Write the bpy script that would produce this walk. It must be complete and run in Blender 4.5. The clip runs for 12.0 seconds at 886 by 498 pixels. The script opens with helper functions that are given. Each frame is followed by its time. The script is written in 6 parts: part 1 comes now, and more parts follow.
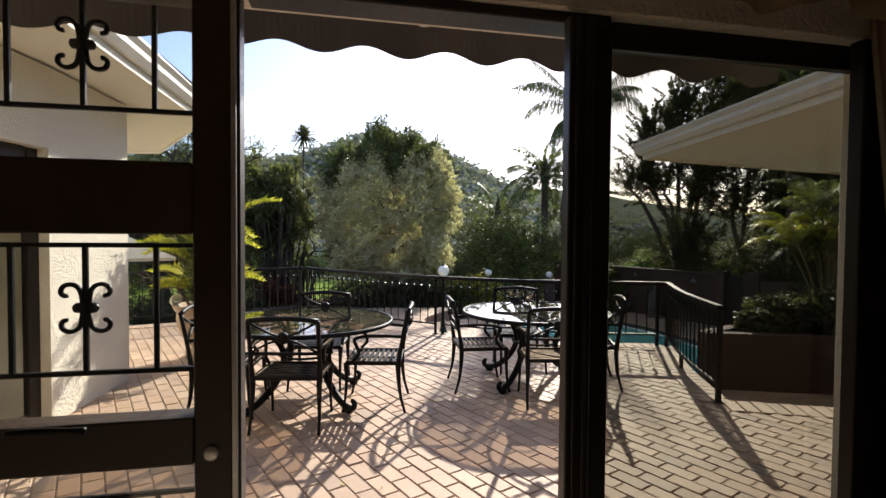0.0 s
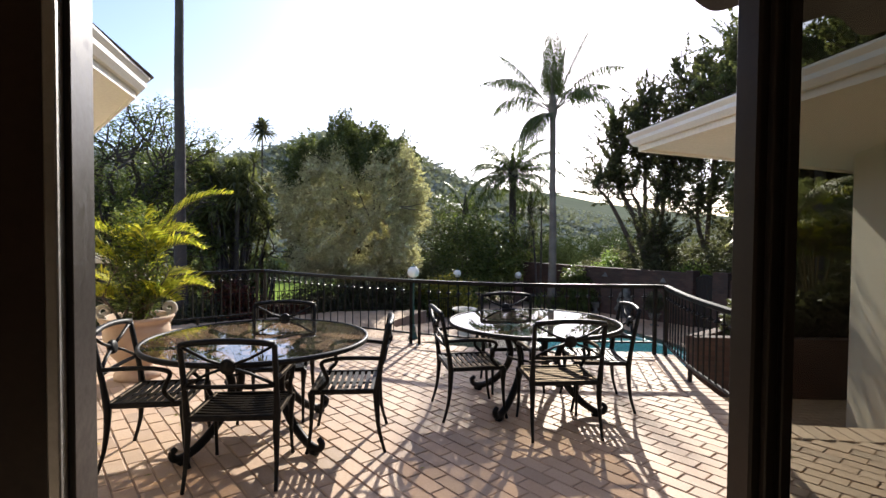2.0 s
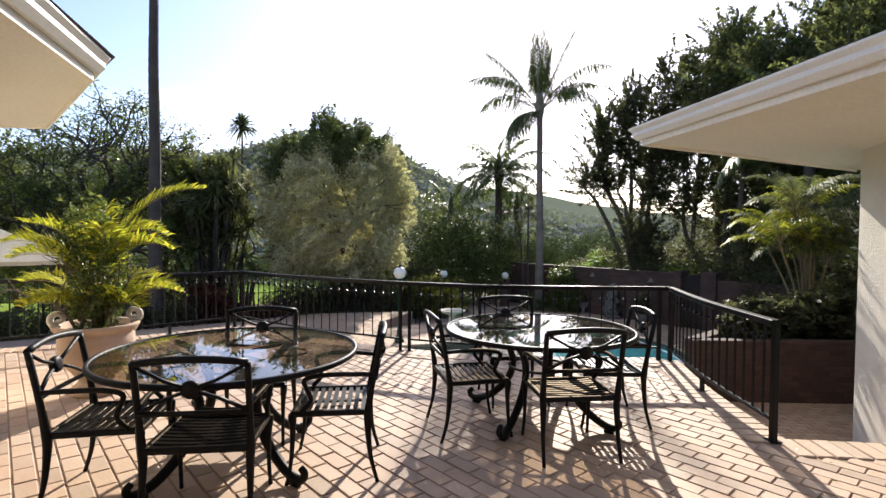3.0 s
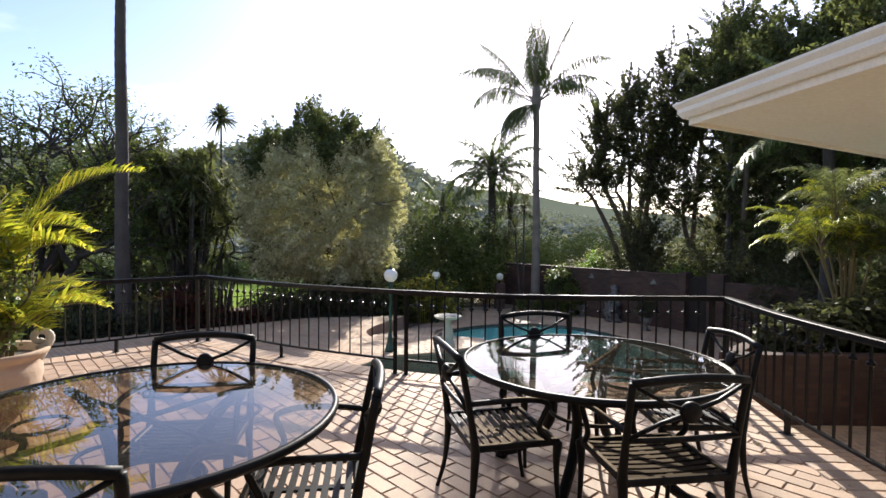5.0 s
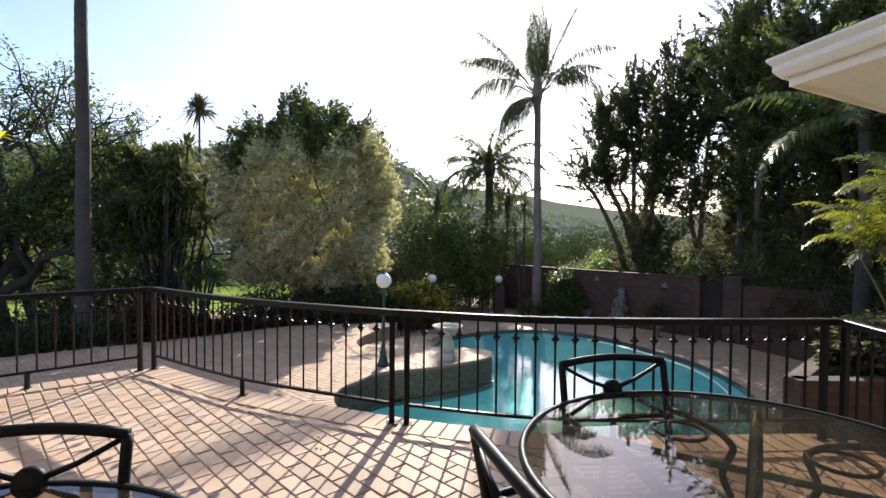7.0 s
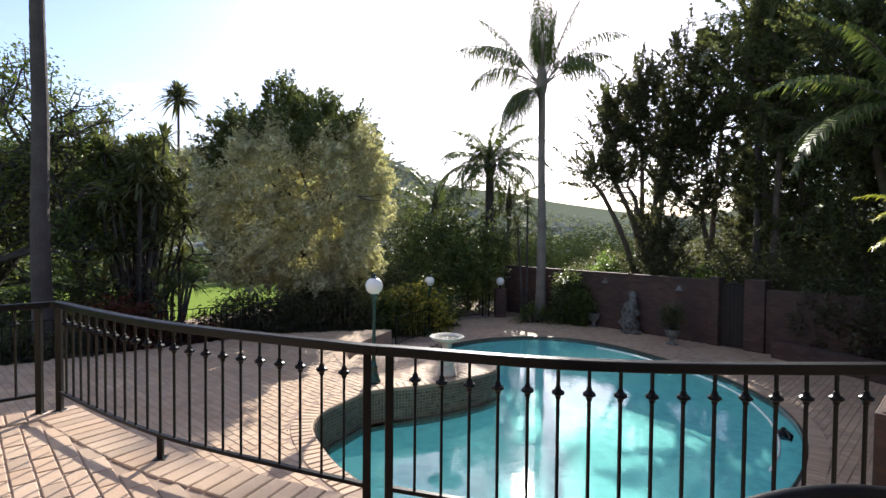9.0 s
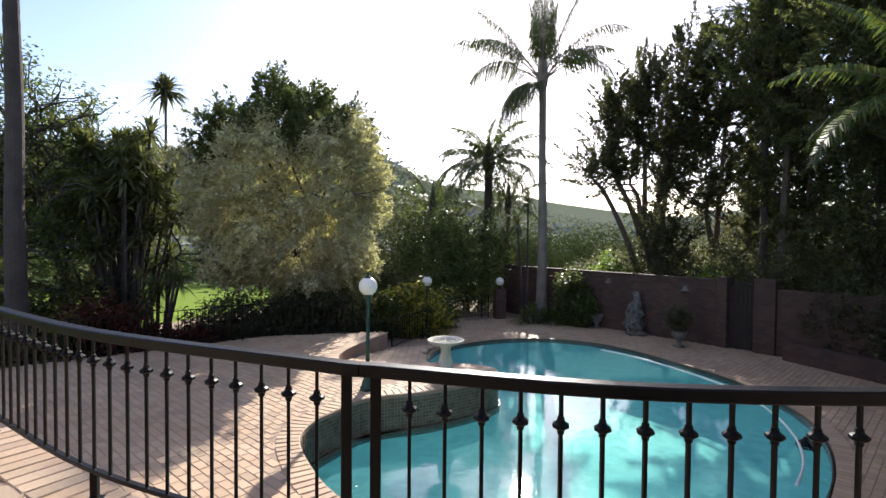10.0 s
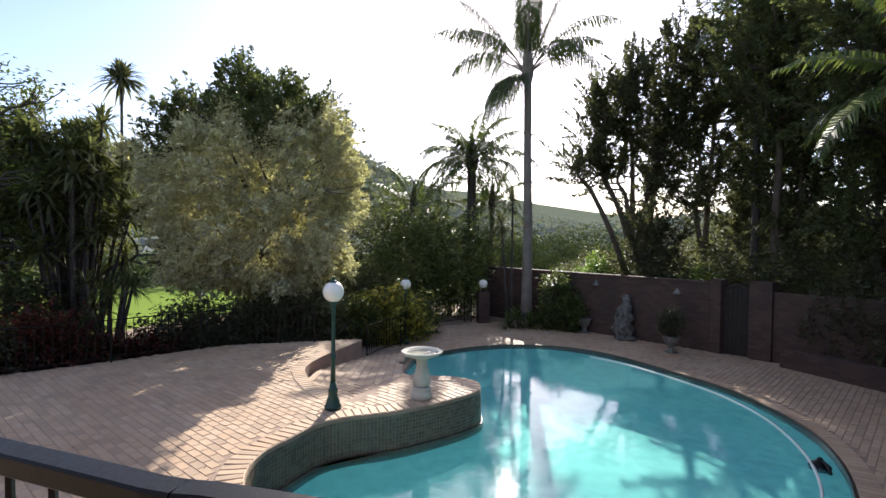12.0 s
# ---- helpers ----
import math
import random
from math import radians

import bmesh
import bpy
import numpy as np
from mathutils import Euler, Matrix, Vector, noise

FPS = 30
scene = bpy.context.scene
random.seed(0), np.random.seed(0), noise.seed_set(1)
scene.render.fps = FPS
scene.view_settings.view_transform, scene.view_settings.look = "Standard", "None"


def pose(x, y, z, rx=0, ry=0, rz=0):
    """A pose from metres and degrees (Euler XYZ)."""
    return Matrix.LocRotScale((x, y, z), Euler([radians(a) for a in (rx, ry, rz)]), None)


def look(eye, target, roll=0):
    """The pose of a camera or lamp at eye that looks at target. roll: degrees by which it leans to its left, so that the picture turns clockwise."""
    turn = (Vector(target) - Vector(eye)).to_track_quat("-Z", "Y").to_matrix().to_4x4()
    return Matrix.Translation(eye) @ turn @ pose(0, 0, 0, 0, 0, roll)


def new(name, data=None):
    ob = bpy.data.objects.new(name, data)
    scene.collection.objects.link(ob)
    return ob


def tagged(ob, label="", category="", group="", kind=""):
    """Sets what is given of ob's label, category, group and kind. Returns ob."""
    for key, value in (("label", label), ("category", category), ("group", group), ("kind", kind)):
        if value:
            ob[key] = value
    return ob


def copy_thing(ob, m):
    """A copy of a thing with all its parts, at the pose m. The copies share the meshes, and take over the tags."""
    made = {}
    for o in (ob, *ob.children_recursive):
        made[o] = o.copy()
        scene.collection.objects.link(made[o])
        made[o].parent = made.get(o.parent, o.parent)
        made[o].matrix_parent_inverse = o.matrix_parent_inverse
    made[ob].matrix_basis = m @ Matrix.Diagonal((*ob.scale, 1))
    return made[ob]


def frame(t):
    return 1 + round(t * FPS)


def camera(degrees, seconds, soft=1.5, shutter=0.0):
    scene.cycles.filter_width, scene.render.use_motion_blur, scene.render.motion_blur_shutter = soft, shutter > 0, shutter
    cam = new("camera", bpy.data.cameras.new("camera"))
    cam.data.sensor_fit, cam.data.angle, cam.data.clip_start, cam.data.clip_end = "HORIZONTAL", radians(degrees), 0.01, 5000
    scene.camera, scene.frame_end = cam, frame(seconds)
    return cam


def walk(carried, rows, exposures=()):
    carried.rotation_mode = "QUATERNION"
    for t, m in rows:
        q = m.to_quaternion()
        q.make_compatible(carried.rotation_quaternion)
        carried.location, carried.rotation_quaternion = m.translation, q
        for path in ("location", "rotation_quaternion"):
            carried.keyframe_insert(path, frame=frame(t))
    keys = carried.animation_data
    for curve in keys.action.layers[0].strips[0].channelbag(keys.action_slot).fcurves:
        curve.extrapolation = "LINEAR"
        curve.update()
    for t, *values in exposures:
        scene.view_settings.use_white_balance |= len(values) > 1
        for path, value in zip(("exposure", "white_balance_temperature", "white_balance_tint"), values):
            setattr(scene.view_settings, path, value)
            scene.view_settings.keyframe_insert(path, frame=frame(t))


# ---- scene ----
cam = camera(82.7, 12.0)
METRES, EYE, TILT, LEAN, TURN = 6.7, 1.51, 0.0, 0.0, 0.0
ROWS = [
    (0.0, 0.0, 0.0, 0.0, 0.01, -1.64, -0.44),
    (0.5, -0.0071, 0.0299, 0.0002, -0.73, -1.67, -0.43),
    (1.0, -0.013, 0.0589, -0.0007, -1.76, -1.67, -0.37),
    (1.5, -0.0195, 0.0898, -0.0024, -2.94, -1.64, -0.44),
    (2.0, -0.0258, 0.1181, -0.0027, -4.14, -1.62, -0.46),
    (2.5, -0.0319, 0.1485, -0.0041, -5.17, -1.6, -0.46),
    (3.0, -0.0365, 0.1829, -0.0049, -6.01, -1.6, -0.48),
    (5.0, -0.0429, 0.3551, -0.0073, -7.33, -1.64, -0.55),
    (5.5, -0.0467, 0.4025, -0.0061, -7.59, -1.64, -0.53),
    (6.0, -0.0497, 0.4529, -0.0061, -7.79, -1.65, -0.53),
    (6.5, -0.0475, 0.5059, -0.006, -8.02, -1.64, -0.52),
    (7.0, -0.0413, 0.5587, -0.0071, -8.24, -1.63, -0.48),
    (9.0, -0.0158, 0.7517, -0.0093, -8.5, -1.65, -0.53),
    (9.5, -0.0119, 0.7966, -0.013, -8.63, -1.63, -0.52),
    (10.0, -0.0055, 0.8419, -0.0194, -8.8, -1.6, -0.49),
    (10.5, 0.0023, 0.8856, -0.0226, -9.02, -1.56, -0.49),
    (11.0, 0.0154, 0.9259, -0.0214, -9.49, -1.54, -0.48),
    (11.5, 0.0277, 0.9586, -0.0222, -10.12, -1.53, -0.52),
    (12.0, 0.0384, 0.985, -0.0238, -10.58, -1.48, -0.53),
]
walk(cam, [(t, pose(0, 0, EYE, TILT, LEAN, TURN) @ pose(METRES * x, METRES * y, METRES * z, 90 + pitch, roll, yaw)) for t, x, y, z, yaw, pitch, roll in ROWS])

# world, sun and exposure
SUN_EL, SUN_AZ = radians(27.5), radians(18.0)
world = bpy.data.worlds.new("sky")
scene.world = world
world.use_nodes = True
wn = world.node_tree
wn.nodes.clear()
w_out = wn.nodes.new("ShaderNodeOutputWorld")
w_bg = wn.nodes.new("ShaderNodeBackground")
w_sky = wn.nodes.new("ShaderNodeTexSky")
w_sky.sky_type = "NISHITA"
w_sky.sun_disc = False
w_sky.sun_elevation, w_sky.sun_rotation = SUN_EL, SUN_AZ
w_sky.air_density, w_sky.dust_density, w_sky.ozone_density = 1.0, 1.0, 1.2
w_tint = wn.nodes.new("ShaderNodeMix")
w_tint.data_type, w_tint.blend_type = "RGBA", "MULTIPLY"
w_tint.inputs[0].default_value, w_tint.inputs[7].default_value = 1.0, (0.94, 0.945, 1.15, 1)
wn.links.new(w_sky.outputs[0], w_tint.inputs[6])
# thin high cloud
w_dir = wn.nodes.new("ShaderNodeTexCoord")
w_map = wn.nodes.new("ShaderNodeMapping")
w_map.inputs["Scale"].default_value = (1.0, 1.0, 2.4)
wn.links.new(w_dir.outputs["Generated"], w_map.inputs["Vector"])
w_noise = wn.nodes.new("ShaderNodeTexNoise")
w_noise.inputs["Scale"].default_value, w_noise.inputs["Detail"].default_value, w_noise.inputs["Roughness"].default_value = 2.3, 7.0, 0.55
wn.links.new(w_map.outputs[0], w_noise.inputs["Vector"])
w_ramp = wn.nodes.new("ShaderNodeValToRGB")
w_ramp.color_ramp.elements[0].position, w_ramp.color_ramp.elements[1].position = 0.50, 0.68
w_ramp.color_ramp.elements[1].color = (0.55, 0.55, 0.55, 1)
wn.links.new(w_noise.outputs[0], w_ramp.inputs[0])
w_cloud = wn.nodes.new("ShaderNodeMix")
w_cloud.data_type = "RGBA"
w_cloud.inputs[7].default_value = (7.5, 7.5, 7.6, 1)
wn.links.new(w_ramp.outputs[0], w_cloud.inputs[0])
wn.links.new(w_tint.outputs[2], w_cloud.inputs[6])
wn.links.new(w_cloud.outputs[2], w_bg.inputs[0])
w_bg.inputs[1].default_value = 0.115
wn.links.new(w_bg.outputs[0], w_out.inputs[0])

sun_data = bpy.data.lights.new("sun", "SUN")
sun_data.energy, sun_data.angle, sun_data.color = 5.0, radians(0.6), (1.0, 0.94, 0.85)
sun = new("sun", sun_data)
sun_dir = Vector((math.sin(SUN_AZ) * math.cos(SUN_EL), math.cos(SUN_AZ) * math.cos(SUN_EL), math.sin(SUN_EL)))
sun.matrix_world = look(sun_dir * 60, (0, 0, 0))
scene.view_settings.exposure = 1.03


# materials
def mat(name, build):
    m = bpy.data.materials.new(name)
    m.use_nodes = True
    nt = m.node_tree
    nt.nodes.clear()
    out = nt.nodes.new("ShaderNodeOutputMaterial")
    sh = build(nt)
    nt.links.new(sh, out.inputs[0])
    return m


def node(nt, kind, **inputs):
    n = nt.nodes.new(kind)
    for k, v in inputs.items():
        sock = n.inputs[k.replace("_", " ")]
        if isinstance(v, bpy.types.NodeSocket):
            nt.links.new(v, sock)
        else:
            sock.default_value = v
    return n


def rgb(c):
    return (c[0], c[1], c[2], 1.0)


def ramp(nt, fac, stops):
    n = nt.nodes.new("ShaderNodeValToRGB")
    el = n.color_ramp.elements
    while len(el) < len(stops):
        el.new(0.5)
    for e, (p, c) in zip(el, stops):
        e.position, e.color = p, rgb(c)
    nt.links.new(fac, n.inputs[0])
    return n.outputs[0]


def coords(nt, space="Object"):
    return nt.nodes.new("ShaderNodeTexCoord").outputs[space]


def noise_tex(nt, scale, detail=4.0, rough=0.55, vec=None):
    n = node(nt, "ShaderNodeTexNoise", Scale=scale, Detail=detail, Roughness=rough)
    if vec is None:
        vec = nt.nodes.new("ShaderNodeNewGeometry").outputs["Position"]
    nt.links.new(vec, n.inputs["Vector"])
    return n.outputs[0]


def mix_col(nt, fac, a, b, mode="MIX"):
    n = nt.nodes.new("ShaderNodeMix")
    n.data_type, n.blend_type = "RGBA", mode
    for i, v in ((0, fac), (6, a), (7, b)):
        if isinstance(v, bpy.types.NodeSocket):
            nt.links.new(v, n.inputs[i])
        else:
            n.inputs[i].default_value = v if i == 0 else rgb(v)
    return n.outputs[2]


def bump(nt, height, strength=0.3, dist=0.01):
    return node(nt, "ShaderNodeBump", Height=height, Strength=strength, Distance=dist).outputs[0]


def principled(nt, col, rough=0.6, metal=0.0, normal=None, spec=0.5):
    n = node(nt, "ShaderNodeBsdfPrincipled", Base_Color=col if isinstance(col, bpy.types.NodeSocket) else rgb(col), Roughness=rough, Metallic=metal)
    n.inputs["Specular IOR Level"].default_value = spec
    if normal is not None:
        nt.links.new(normal, n.inputs["Normal"])
    return n.outputs[0]


def surface(name, c1, c2, scale=3.0, fine=60.0, rough=0.7, bumps=0.25, dist=0.004, metal=0.0, spec=0.4, third=None, vary=0.0):
    """A mottled surface: two colours at a broad and a fine scale, with fine relief."""
    def build(nt):
        big, small = noise_tex(nt, scale, 5), noise_tex(nt, fine, 4, 0.65)
        col = mix_col(nt, ramp(nt, big, [(0.35, (0, 0, 0)), (0.68, (1, 1, 1))]), c1, c2)
        col = mix_col(nt, ramp(nt, small, [(0.3, (0, 0, 0)), (0.75, (0.55, 0.55, 0.55))]), col, third or tuple(v * 0.72 for v in c1))
        if vary:
            rnd = nt.nodes.new("ShaderNodeObjectInfo").outputs["Random"]
            isl = nt.nodes.new("ShaderNodeNewGeometry").outputs["Random Per Island"]
            add = nt.nodes.new("ShaderNodeMath")
            add.operation = "ADD"
            nt.links.new(rnd, add.inputs[0]), nt.links.new(isl, add.inputs[1])
            fr = nt.nodes.new("ShaderNodeMath")
            fr.operation = "FRACT"
            nt.links.new(add.outputs[0], fr.inputs[0])
            col = mix_col(nt, 1.0, col, ramp(nt, fr.outputs[0], [(0, (1 - vary,) * 3), (0.5, (1, 1 - vary * 0.25, 1 - vary * 0.5)), (1, (1 + vary * 0.2,) * 3)]), "MULTIPLY")
        r = ramp(nt, small, [(0.2, (rough - 0.12,) * 3), (0.8, (min(1, rough + 0.12),) * 3)])
        sh = principled(nt, col, r, metal, bump(nt, small, bumps, dist), spec)
        return sh
    return mat(name, build)


def leaf_mat(name, dark, mid, light, trans=0.4, gloss=0.4, spec=0.14):
    def build(nt):
        isl = nt.nodes.new("ShaderNodeNewGeometry").outputs["Random Per Island"]
        col = ramp(nt, isl, [(0.0, dark), (0.55, mid), (1.0, light)])
        pr = principled(nt, col, gloss, 0, None, spec)
        tr = node(nt, "ShaderNodeBsdfTranslucent", Color=mix_col(nt, 1.0, col, (1.35, 1.4, 0.8), "MULTIPLY"))
        return mixed(nt, trans, pr, tr.outputs[0])
    return mat(name, build)


def mixed(nt, fac, a, b):
    n = nt.nodes.new("ShaderNodeMixShader")
    if isinstance(fac, bpy.types.NodeSocket):
        nt.links.new(fac, n.inputs[0])
    else:
        n.inputs[0].default_value = fac
    nt.links.new(a, n.inputs[1]), nt.links.new(b, n.inputs[2])
    return n.outputs[0]


def glassy(name, tint, ior=1.5, rough=0.0, ripple=0.0, film=0.0, film_col=(0.5, 0.45, 0.38)):
    """Clear sheet: tinted see-through, with mirror gloss by the Fresnel law; film: share of dust or milkiness."""
    def build(nt):
        tr = node(nt, "ShaderNodeBsdfTransparent", Color=rgb(tint)).outputs[0]
        if film:
            dust = ramp(nt, noise_tex(nt, 5.0, 6, 0.65), [(0.3, (film * 0.5,) * 3), (0.75, (film * 1.4,) * 3)])
            tr = mixed(nt, dust, tr, mixed(nt, 0.4, node(nt, "ShaderNodeBsdfDiffuse", Color=rgb(film_col)).outputs[0], node(nt, "ShaderNodeBsdfTranslucent", Color=rgb(film_col)).outputs[0]))
        gl = node(nt, "ShaderNodeBsdfGlossy", Roughness=rough, Color=rgb((1, 1, 1)))
        lw = node(nt, "ShaderNodeLayerWeight", Blend=0.5)
        f0 = ((ior - 1) / (ior + 1)) ** 2
        p5 = node(nt, "ShaderNodeMath")
        p5.operation = "POWER"
        nt.links.new(lw.outputs["Facing"], p5.inputs[0])
        p5.inputs[1].default_value = 5.0
        fr = node(nt, "ShaderNodeMath")
        fr.operation = "MULTIPLY_ADD"
        nt.links.new(p5.outputs[0], fr.inputs[0])
        fr.inputs[1].default_value, fr.inputs[2].default_value = 1 - f0, f0
        if ripple:
            h = mix_col(nt, 0.35, noise_tex(nt, 2.2, 2), noise_tex(nt, 11, 2))
            nn = bump(nt, h, ripple, 0.02)
            nt.links.new(nn, gl.inputs["Normal"]), nt.links.new(nn, lw.inputs["Normal"])
        return mixed(nt, fr.outputs[0], tr, gl.outputs[0])
    return mat(name, build)


M_PAVER = surface("terracotta_paver", (0.46, 0.328, 0.235), (0.535, 0.41, 0.30), 1.3, 70, 0.68, 0.35, 0.003, spec=0.3, vary=0.22)
M_JOINT = surface("sandy_joint", (0.29, 0.20, 0.145), (0.37, 0.265, 0.195), 4, 90, 0.9, 0.4, 0.003)
M_DECKBRICK = surface("pool_deck_brick", (0.475, 0.325, 0.212), (0.54, 0.40, 0.275), 0.7, 50, 0.7, 0.3, 0.003, vary=0.2)
M_PLASTER = surface("rough_cast_plaster", (0.72, 0.66, 0.54), (0.80, 0.74, 0.62), 1.2, 45, 0.85, 1.0, 0.02, third=(0.66, 0.60, 0.48))
M_SOFFIT = surface("painted_soffit", (0.80, 0.75, 0.63), (0.84, 0.80, 0.69), 0.8, 30, 0.6, 0.1, 0.002)
M_GUTTER = surface("painted_gutter", (0.76, 0.73, 0.64), (0.80, 0.77, 0.69), 2, 60, 0.4, 0.1, 0.002)
M_ROOF = surface("roof_tile", (0.10, 0.09, 0.085), (0.15, 0.13, 0.12), 2, 40, 0.8, 0.4, 0.004, vary=0.25)
M_IRON = surface("black_iron_paint", (0.004, 0.0037, 0.0037), (0.008, 0.007, 0.007), 8, 90, 0.42, 0.2, 0.001, spec=0.16)
M_FURN = surface("cast_black_metal", (0.005, 0.005, 0.0055), (0.010, 0.009, 0.0085), 9, 120, 0.5, 0.3, 0.001, spec=0.15)
M_FRAME = surface("dark_bronze_frame", (0.015, 0.011, 0.009), (0.025, 0.018, 0.014), 3, 80, 0.38, 0.1, 0.001)
M_WOOD = surface("dark_stained_wood", (0.028, 0.016, 0.011), (0.045, 0.026, 0.017), 4, 60, 0.42, 0.2, 0.001)
M_ALU = surface("bare_aluminium_edge", (0.55, 0.53, 0.50), (0.62, 0.6, 0.57), 5, 80, 0.35, 0.1, 0.001, metal=0.9)
M_AWNING = surface("brown_canvas", (0.09, 0.075, 0.065), (0.12, 0.10, 0.085), 4, 150, 0.9, 0.3, 0.001)
M_CURTAIN = surface("beige_curtain", (0.38, 0.29, 0.18), (0.46, 0.36, 0.24), 5, 120, 0.9, 0.3, 0.001)
M_INTERIOR = surface("interior_paint", (0.42, 0.36, 0.29), (0.46, 0.40, 0.33), 1, 40, 0.8, 0.1, 0.001)
M_INFLOOR = surface("interior_floor_tile", (0.30, 0.24, 0.18), (0.36, 0.29, 0.22), 1.5, 40, 0.4, 0.1, 0.001)
M_STONE = surface("cast_stone", (0.55, 0.50, 0.43), (0.66, 0.62, 0.55), 5, 60, 0.85, 0.5, 0.004, third=(0.33, 0.30, 0.25))
M_TERRACOTTA = surface("terracotta_urn", (0.36, 0.235, 0.155), (0.48, 0.36, 0.27), 4, 50, 0.85, 0.5, 0.005, third=(0.44, 0.33, 0.24))
M_LAMPGREEN = surface("green_lamp_paint", (0.010, 0.045, 0.035), (0.016, 0.06, 0.045), 6, 80, 0.4, 0.1, 0.001)
M_GLOBE = surface("opal_globe", (0.84, 0.79, 0.70), (0.87, 0.82, 0.74), 3, 40, 0.25, 0.02, 0.001, third=(0.8, 0.78, 0.74))
M_POOL = surface("pool_plaster", (0.46, 0.67, 0.68), (0.51, 0.71, 0.72), 0.6, 20, 0.7, 0.1, 0.002, third=(0.43, 0.64, 0.65))
M_TILE = surface("mosaic_tile", (0.11, 0.092, 0.074), (0.17, 0.148, 0.118), 8, 60, 0.3, 0.1, 0.001, vary=0.5)
M_BATH = surface("bird_bath_stone", (0.42, 0.39, 0.34), (0.54, 0.51, 0.45), 6, 50, 0.9, 0.5, 0.004, third=(0.26, 0.24, 0.20))
M_MOTTLED = surface("mottled_statue_stone", (0.05, 0.046, 0.04), (0.24, 0.225, 0.20), 7, 30, 0.95, 0.7, 0.008, third=(0.025, 0.024, 0.02))
# weathered pale stone by the wall, its colour darkened to include the shade there
M_SHADESTONE = surface("shade_darkened_weathered_stone", (0.13, 0.12, 0.105), (0.26, 0.245, 0.215), 6, 40, 0.9, 0.6, 0.006, third=(0.04, 0.038, 0.033))
M_SOIL = surface("soil", (0.045, 0.035, 0.025), (0.07, 0.055, 0.04), 1, 14, 0.95, 0.6, 0.03)
M_BARK = surface("bark", (0.10, 0.075, 0.055), (0.16, 0.125, 0.10), 3, 30, 0.9, 0.8, 0.02)
M_PALMBARK = surface("palm_bark", (0.17, 0.14, 0.115), (0.25, 0.21, 0.175), 2, 25, 0.9, 0.6, 0.01)
M_GLASS = glassy("window_glass", (0.93, 0.94, 0.92))
M_DOORGLASS = glassy("dusky_door_glass", (0.60, 0.60, 0.56))
M_TABLEGLASS = glassy("bronze_table_glass", (0.37, 0.30, 0.225), 1.5, film=0.05)
M_WATER = glassy("pool_water", (0.62, 0.95, 0.91), 1.33, 0.025, 0.2, 0.3, (0.21, 0.52, 0.52))
L_FICUS = leaf_mat("variegated_leaf", (0.42, 0.39, 0.28), (0.53, 0.495, 0.35), (0.65, 0.61, 0.43), 0.36, 0.7)
L_FICUSTOP = leaf_mat("green_crown_leaf", (0.075, 0.09, 0.042), (0.108, 0.125, 0.06), (0.155, 0.178, 0.085), 0.4)
L_DARK = leaf_mat("dark_leaf", (0.062, 0.065, 0.042), (0.092, 0.096, 0.06), (0.135, 0.137, 0.082), 0.48, 0.55)
L_MID = leaf_mat("mid_leaf", (0.06, 0.085, 0.03), (0.10, 0.13, 0.045), (0.18, 0.20, 0.075), 0.4, 0.45)
L_SHADE = leaf_mat("shade_leaf", (0.072, 0.08, 0.043), (0.115, 0.127, 0.066), (0.17, 0.18, 0.09), 0.5, 0.6)
L_PALM = leaf_mat("palm_leaf", (0.05, 0.07, 0.022), (0.08, 0.105, 0.035), (0.13, 0.15, 0.06), 0.3)
L_ARECA = leaf_mat("areca_leaf", (0.15, 0.18, 0.025), (0.32, 0.33, 0.045), (0.54, 0.47, 0.08), 0.52, 0.4)
L_YELLOW = leaf_mat("croton_leaf", (0.09, 0.11, 0.03), (0.26, 0.24, 0.05), (0.56, 0.46, 0.10), 0.42)
L_LIME = leaf_mat("lime_leaf", (0.12, 0.20, 0.045), (0.19, 0.29, 0.07), (0.28, 0.38, 0.11), 0.4, 0.5)
L_RED = leaf_mat("red_leaf", (0.04, 0.012, 0.012), (0.09, 0.022, 0.02), (0.15, 0.05, 0.03), 0.35)
M_GATE = surface("dark_gate_timber", (0.020, 0.013, 0.010), (0.034, 0.023, 0.017), 3, 60, 0.75, 0.5, 0.003)
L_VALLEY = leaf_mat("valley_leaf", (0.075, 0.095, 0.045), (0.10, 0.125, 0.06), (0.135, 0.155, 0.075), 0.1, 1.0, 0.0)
# far woods: distance haze put into a paler, greyer leaf colour
L_FAR = leaf_mat("hazed_wood_leaf", (0.19, 0.205, 0.18), (0.25, 0.265, 0.23), (0.31, 0.32, 0.28), 0.15, 1.0, 0.0)
M_DARKPALM = surface("dark_palm_bark", (0.05, 0.042, 0.038), (0.085, 0.07, 0.062), 2, 20, 0.95, 0.8, 0.02)


